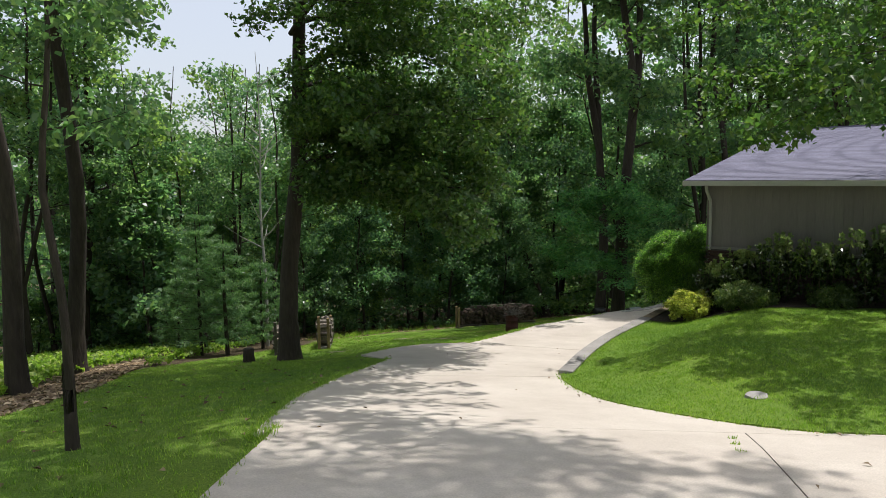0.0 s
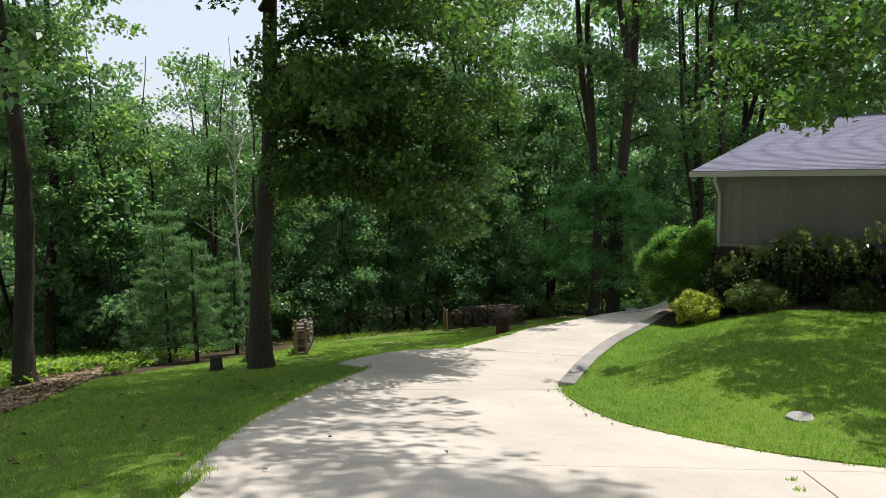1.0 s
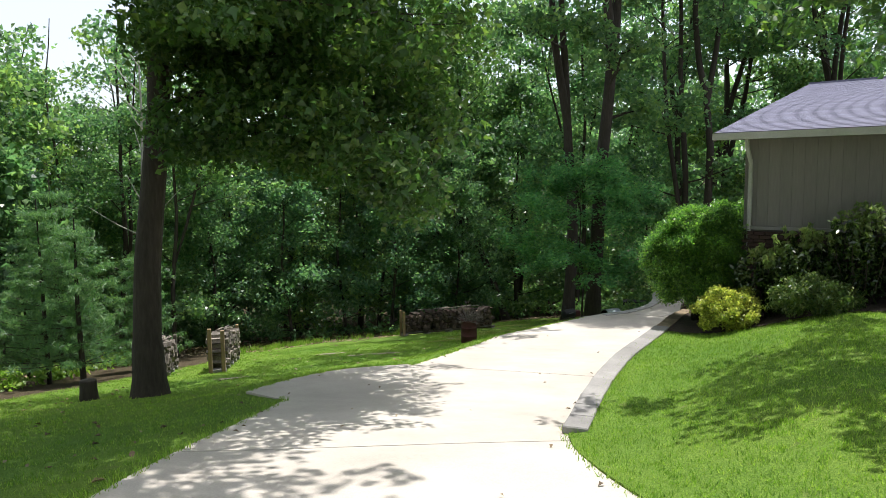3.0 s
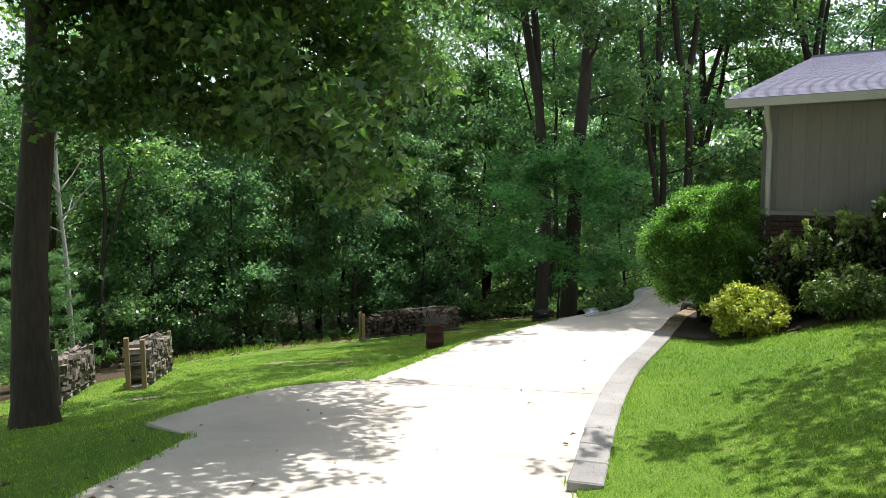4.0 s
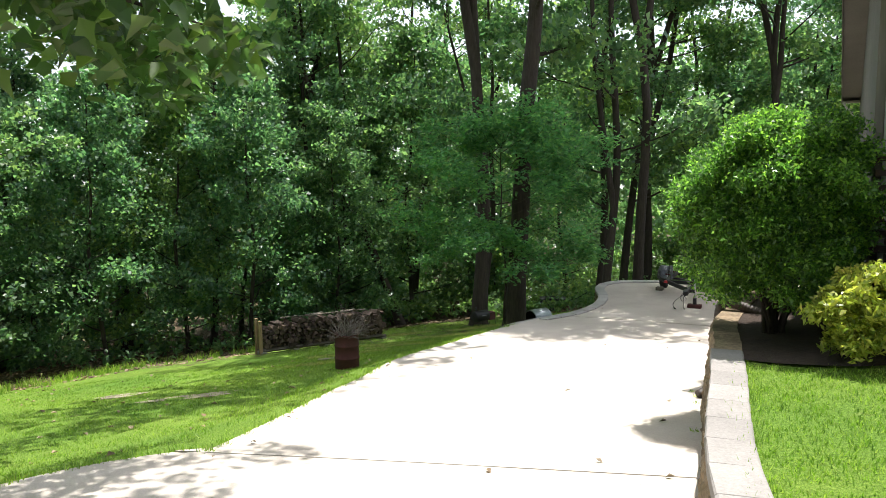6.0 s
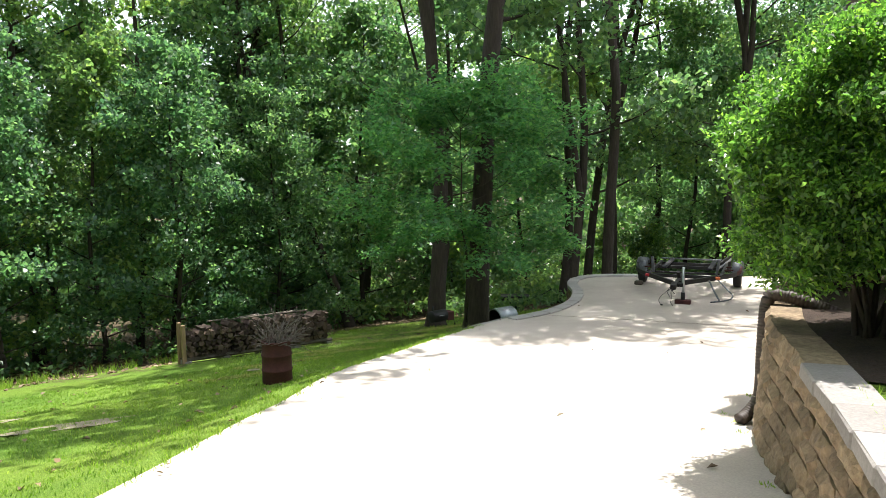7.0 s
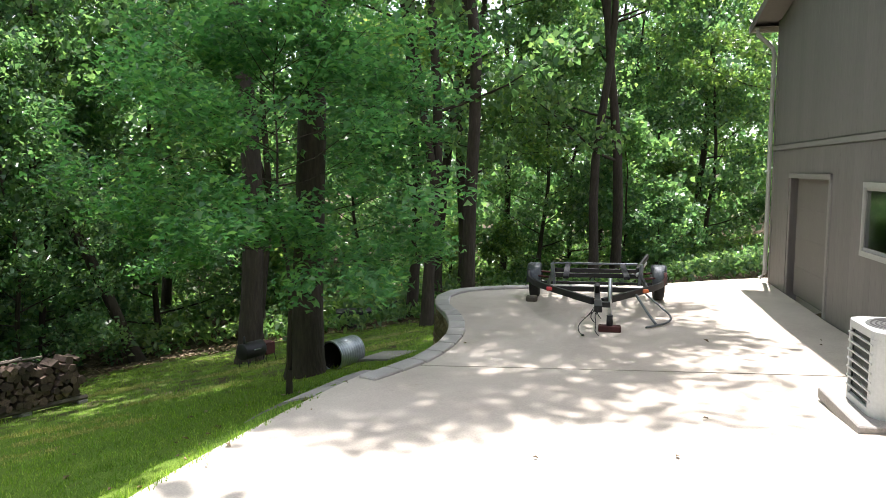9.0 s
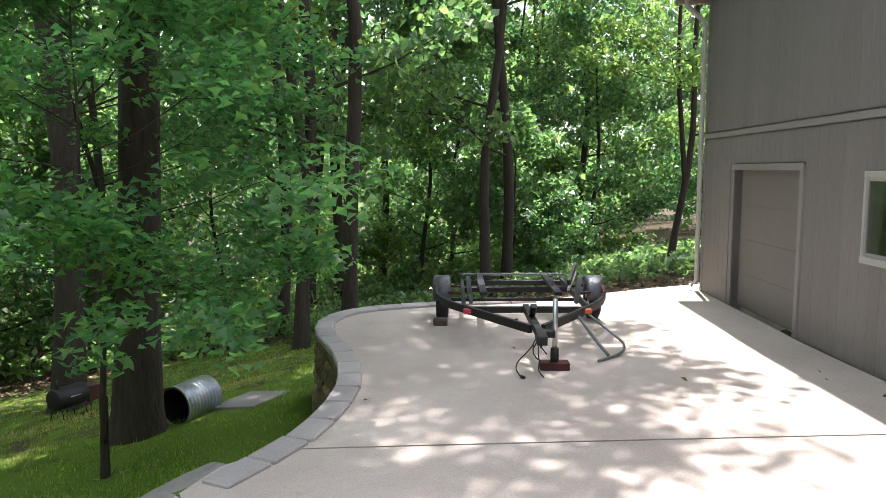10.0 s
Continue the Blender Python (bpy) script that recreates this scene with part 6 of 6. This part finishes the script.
# ---- boat trailer ----
def boat_trailer():
    ang = math.degrees(math.atan2(-0.743, -0.669)) - 90
    top = thing("boat_trailer", "empty black boat trailer with dull fenders and rust parked on concrete", "trailer", pose(12.72, 29.92, float(drive_z(12.7, 29.9)), 0, 0, ang))

    def bar(name, p, q, w, h, mat, label=""):
        p, q = Vector(p), Vector(q)
        d = (q - p).normalized()
        a = d.cross(Vector((0, 0, 1))).normalized()
        b = a.cross(d)
        bm = bmesh.new()
        lo = [bm.verts.new(p + a * (sx * w / 2) + b * (sz * h / 2)) for sx, sz in ((-1, -1), (1, -1), (1, 1), (-1, 1))]
        hi = [bm.verts.new(q + a * (sx * w / 2) + b * (sz * h / 2)) for sx, sz in ((-1, -1), (1, -1), (1, 1), (-1, 1))]
        bm.faces.new(lo[::-1])
        bm.faces.new(hi)
        for i in range(4):
            bm.faces.new((lo[i], lo[(i + 1) % 4], hi[(i + 1) % 4], hi[i]))
        bmesh.ops.recalc_face_normals(bm, faces=bm.faces[:])
        bmesh.ops.bevel(bm, geom=bm.edges[:], offset=0.006, segments=1, affect="EDGES")
        return part(name, bm, mat, top, label)
    def channel(name, points, w, h, mat, label=""):
        """A flat-sided rail bent along a line in plan."""
        pts = curve_through(points, 0.12)
        bm = bmesh.new()
        prev = None
        for i, p in enumerate(pts):
            d = pts[min(i + 1, len(pts) - 1)] - pts[max(i - 1, 0)]
            n = Vector((-d.y, d.x, 0)).normalized() * (w / 2)
            up = Vector((0, 0, h / 2))
            row = [bm.verts.new(q) for q in (p - n - up, p + n - up, p + n + up, p - n + up)]
            if prev:
                for k in range(4):
                    bm.faces.new((prev[k], prev[(k + 1) % 4], row[(k + 1) % 4], row[k]))
            else:
                bm.faces.new(row)
            prev = row
        bm.faces.new(prev[::-1])
        bmesh.ops.recalc_face_normals(bm, faces=bm.faces[:])
        bmesh.ops.bevel(bm, geom=[e for e in bm.edges if len(e.link_faces) == 2 and e.calc_face_angle() > 1.0], offset=0.006, segments=1, affect="EDGES")
        return part(name, bm, mat, top, label)
    for sx in (-1, 1):
        bar("side_rail", (sx * 0.80, -1.05, 0.40), (sx * 0.80, 1.25, 0.40), 0.05, 0.09, BLACK_STEEL)
        channel("bow_rail", [(sx * 0.07, 2.48, 0.40), (sx * 0.34, 2.06, 0.40), (sx * 0.72, 1.44, 0.40), (sx * 0.98, 1.0, 0.40), (sx * 1.10, 0.72, 0.41)], 0.055, 0.10, BLACK_STEEL)
        channel("guard_rail", [(sx * 1.10, 0.72, 0.41), (sx * 1.17, 0.50, 0.43), (sx * 1.19, 0.28, 0.50)], 0.045, 0.09, RUST if sx < 0 else BLACK_STEEL, "rusty rail end before the fender" if sx < 0 else "")
        part("reflector", box(sx * 0.74 - 0.07, 1.42, 0.37, sx * 0.74 + 0.07, 1.50, 0.43, 0.01), ORANGE if sx < 0 else RED, top, "coloured side reflector")
        bar("bunk", (sx * 0.52, -1.0, 0.49), (sx * 0.52, 0.6, 0.47), 0.10, 0.05, CARPET, "dark carpeted bunk")
        for y in (-0.85, 0.3):
            bar("bunk_bracket", (sx * 0.52, y, 0.42), (sx * 0.52, y, 0.52), 0.04, 0.04, DULL_STEEL)
        # upright guides with weathered pads
        bar("guide_post", (sx * 0.70, 0.95, 0.40), (sx * 0.72, 0.95, 0.62), 0.06, 0.05, DULL_STEEL)
        bar("guide_pad", (sx * 0.72, 0.93, 0.52), (sx * 0.74, 0.93, 0.76), 0.10, 0.06, DULL_STEEL, "worn grey guide pad")
        w = part("wheel", lathe("wheel", [(0.15, -0.075), (0.24, -0.09), (0.272, -0.072), (0.282, -0.036), (0.282, 0.036), (0.272, 0.072), (0.24, 0.09), (0.15, 0.075)], RUBBER, 32), None, top, "black rubber tyre")
        w.matrix_basis = pose(sx * 1.10, 0, 0.282, 0, 90, 0)
        part("rim", lathe("rim", [(0.0, -0.05), (0.06, -0.06), (0.12, -0.03), (0.152, -0.074), (0.152, 0.074), (0.12, 0.03), (0.06, 0.06), (0.0, 0.05)], GALV, 24), None, w)
        # fender: a bent sheet over the wheel, rounded at its sides
        f = bmesh.new()
        prev = None
        for k in range(17):
            a = radians(4 + 172 * k / 16)
            y, z = 0.35 * math.cos(a), 0.30 + 0.34 * math.sin(a)
            row = [f.verts.new((sx * (1.10 + q), y * m, 0.30 + (z - 0.30) * m)) for q, m in ((-0.125, 0.80), (-0.12, 0.95), (-0.09, 1.0), (0.09, 1.0), (0.125, 0.95), (0.132, 0.80))]
            if prev:
                for i in range(5):
                    f.faces.new((prev[i], prev[i + 1], row[i + 1], row[i]))
            prev = row
        bmesh.ops.solidify(f, geom=f.faces[:], thickness=0.004)
        for q in f.faces:
            q.smooth = True
        part("fender", f, DULL_STEEL, top, "dull grey steel fender")
        bar("fender_bracket", (sx * 0.80, -0.30, 0.42), (sx * 1.02, -0.30, 0.44), 0.05, 0.03, RUST)
        bar("fender_bracket", (sx * 0.80, 0.30, 0.42), (sx * 1.02, 0.30, 0.44), 0.05, 0.03, RUST)
    for y in (-1.0, -0.35, 1.22):
        bar("cross_member", (-0.80, y, 0.37), (0.80, y, 0.37), 0.05, 0.08, BLACK_STEEL)
    bar("light_bar", (-0.82, -1.06, 0.50), (0.82, -1.06, 0.50), 0.025, 0.04, DULL_STEEL, "grey rear light bar")
    bar("axle", (-1.05, 0, 0.28), (1.05, 0, 0.28), 0.05, 0.05, BLACK_STEEL)
    bar("tongue", (0, 1.22, 0.40), (0, 2.80, 0.40), 0.08, 0.09, BLACK_STEEL)
    bar("coupler", (0, 2.75, 0.42), (0, 2.99, 0.38), 0.11, 0.10, BLACK_STEEL)
    bar("winch_stand", (0, 1.95, 0.44), (0, 2.15, 0.60), 0.07, 0.06, BLACK_STEEL)
    # folded ladder rack by the right fender, and the bent tube that props the frame
    bar("folded_arm", (-0.72, 0.20, 0.56), (-0.95, -0.60, 0.72), 0.05, 0.08, BLACK_STEEL)
    bar("folded_arm", (-0.70, 0.30, 0.48), (-0.92, -0.40, 0.62), 0.03, 0.05, STEEL, "bright folded arm")
    part("prop", tube_mesh("prop", curve_through([(-0.60, 1.72, 0.38), (-0.74, 2.02, 0.18), (-0.86, 2.24, 0.03)], 0.06), 0.020, DULL_STEEL, 8), None, top, "grey steel prop")
    part("prop", tube_mesh("prop", curve_through([(-0.74, 1.45, 0.38), (-0.98, 1.75, 0.20), (-1.10, 1.95, 0.10), (-1.02, 2.15, 0.04), (-0.70, 2.45, 0.025)], 0.06), 0.016, DULL_STEEL, 8), None, top, "bent grey steel prop")
    # tongue jack on its block
    jack = part("tongue_jack", tube_mesh("tongue_jack", [(-0.17, 2.70, 0.10), (-0.17, 2.70, 0.78)], 0.028, STEEL, 12), None, top, "bright steel tongue jack")
    part("jack_leg", tube_mesh("jack_leg", [(-0.17, 2.70, 0.05), (-0.17, 2.70, 0.24)], 0.045, BLACK_STEEL, 12), None, jack)
    part("foot_block", box(-0.33, 2.62, 0.0, -0.01, 2.78, 0.09, 0.012), RUST, jack, "reddish block under the jack")
    part("bracket", box(-0.17, 2.65, 0.36, 0.0, 2.75, 0.44, 0.008), BLACK_STEEL, jack)
    for x0, x1, drop in ((0.06, 0.26, 0.01), (-0.02, 0.03, 0.012), (0.03, 0.09, 0.20), (-0.04, 0.0, 0.26)):
        p = [Vector((x0, 2.87, 0.38)), Vector((x0 + 0.06, 2.95, 0.30)), Vector((x1, 2.97, 0.14 + drop)), Vector((x1 + 0.01, 3.01, 0.06 + drop)), Vector((x1 - 0.04, 3.05, drop))]
        part("safety_chain", tube_mesh("safety_chain", curve_through(p, 0.04), 0.007, BLACK_STEEL, 6), None, top, "dangling chain and wire")
    part("plug", tube_mesh("plug", [(0.225, 3.05, 0.02), (0.20, 3.09, 0.02)], 0.018, BLACK_STEEL, 8), None, top)
    part("wheel_chock", box(1.02, 0.40, 0.0, 1.22, 0.56, 0.10, 0.02), DARK_TIMBER, top)


boat_trailer()


# ---- corrugated drain pipe over the wall ----
def drain_pipe():
    top = thing("drain_pipe", "brown corrugated drain pipe bent over the block wall", "pipe")
    out = Vector((-0.73, 0.69, 0))
    w = Vector((6.62, 20.36, 0))
    zb = float(drive_z(6.5, 20.5))
    path = curve_through([w - out * 0.9 + Vector((0, 0, 1.40)), w - out * 0.38 + Vector((0, 0, 1.61)), w - out * 0.05 + Vector((0, 0, 1.69)), w + out * 0.03 + Vector((0, 0, 1.60)), w + out * 0.05 + Vector((0, 0, 1.2)),
                          w + out * 0.06 + Vector((-0.01, -0.01, zb + 0.28)), w + out * 0.13 + Vector((-0.07, -0.06, zb + 0.12)), w + out * 0.20 + Vector((-0.14, -0.14, zb + 0.075))], 0.009)
    rad = [0.056 + 0.005 * math.sin(i * 1.9) for i in range(len(path))]
    part("pipe", tube_mesh("pipe", path, rad, HOSE, 14), None, top)


drain_pipe()

# ---- brick facing of the front, the nearest bricks one by one ----
face = bpy.data.objects["brick_base"]
bb = bmesh.new()
box(0, -0.10, 0, 0.2, 0.0, 0.062, 0.004, bb)
brick_me = bpy.data.meshes.new("brick")
bb.to_mesh(brick_me)
bb.free()
brick_me.materials.append(BRICK)
row = 0
for row in range(17):
    z = 3.44 - (row + 1) * 0.072
    for c in range(18):
        p = hp(-0.095, 0.005 + c * 0.21 + (0.105 if row % 2 else 0.0), 0)
        ob = new("brick", brick_me)
        ob.parent = face
        ob.matrix_basis = Matrix(((FRONT.x, ALONG.x, 0, p.x), (FRONT.y, ALONG.y, 0, p.y), (0, 0, 1, z), (0, 0, 0, 1)))

# ---- leaves and twigs blown onto the concrete ----
rd = np.random.default_rng(44)
spots = []
for x, y in zip(rd.uniform(-1.5, 13, 900), rd.uniform(4, 30, 900)):
    spots.append((x, y))
spots = np.array(spots)
edge_d = outside(spots[:, 0], spots[:, 1], DRIVE_A)
keep = (edge_d < -0.03) & ((edge_d > -0.35) | (rd.random(len(spots)) < 0.10))
spots = spots[keep]
P = np.column_stack([spots, drive_z(spots[:, 0], spots[:, 1]) + 0.024])
me = leaf_cloud("blown_leaves", P, np.full((len(P), 3), 0.004), 1, 0.07, DEAD_LEAF, rd, 0.92, 0.5)
tagged(new("blown_leaves", me), "dry leaves scattered over the concrete", "leaves", kind="stuff")
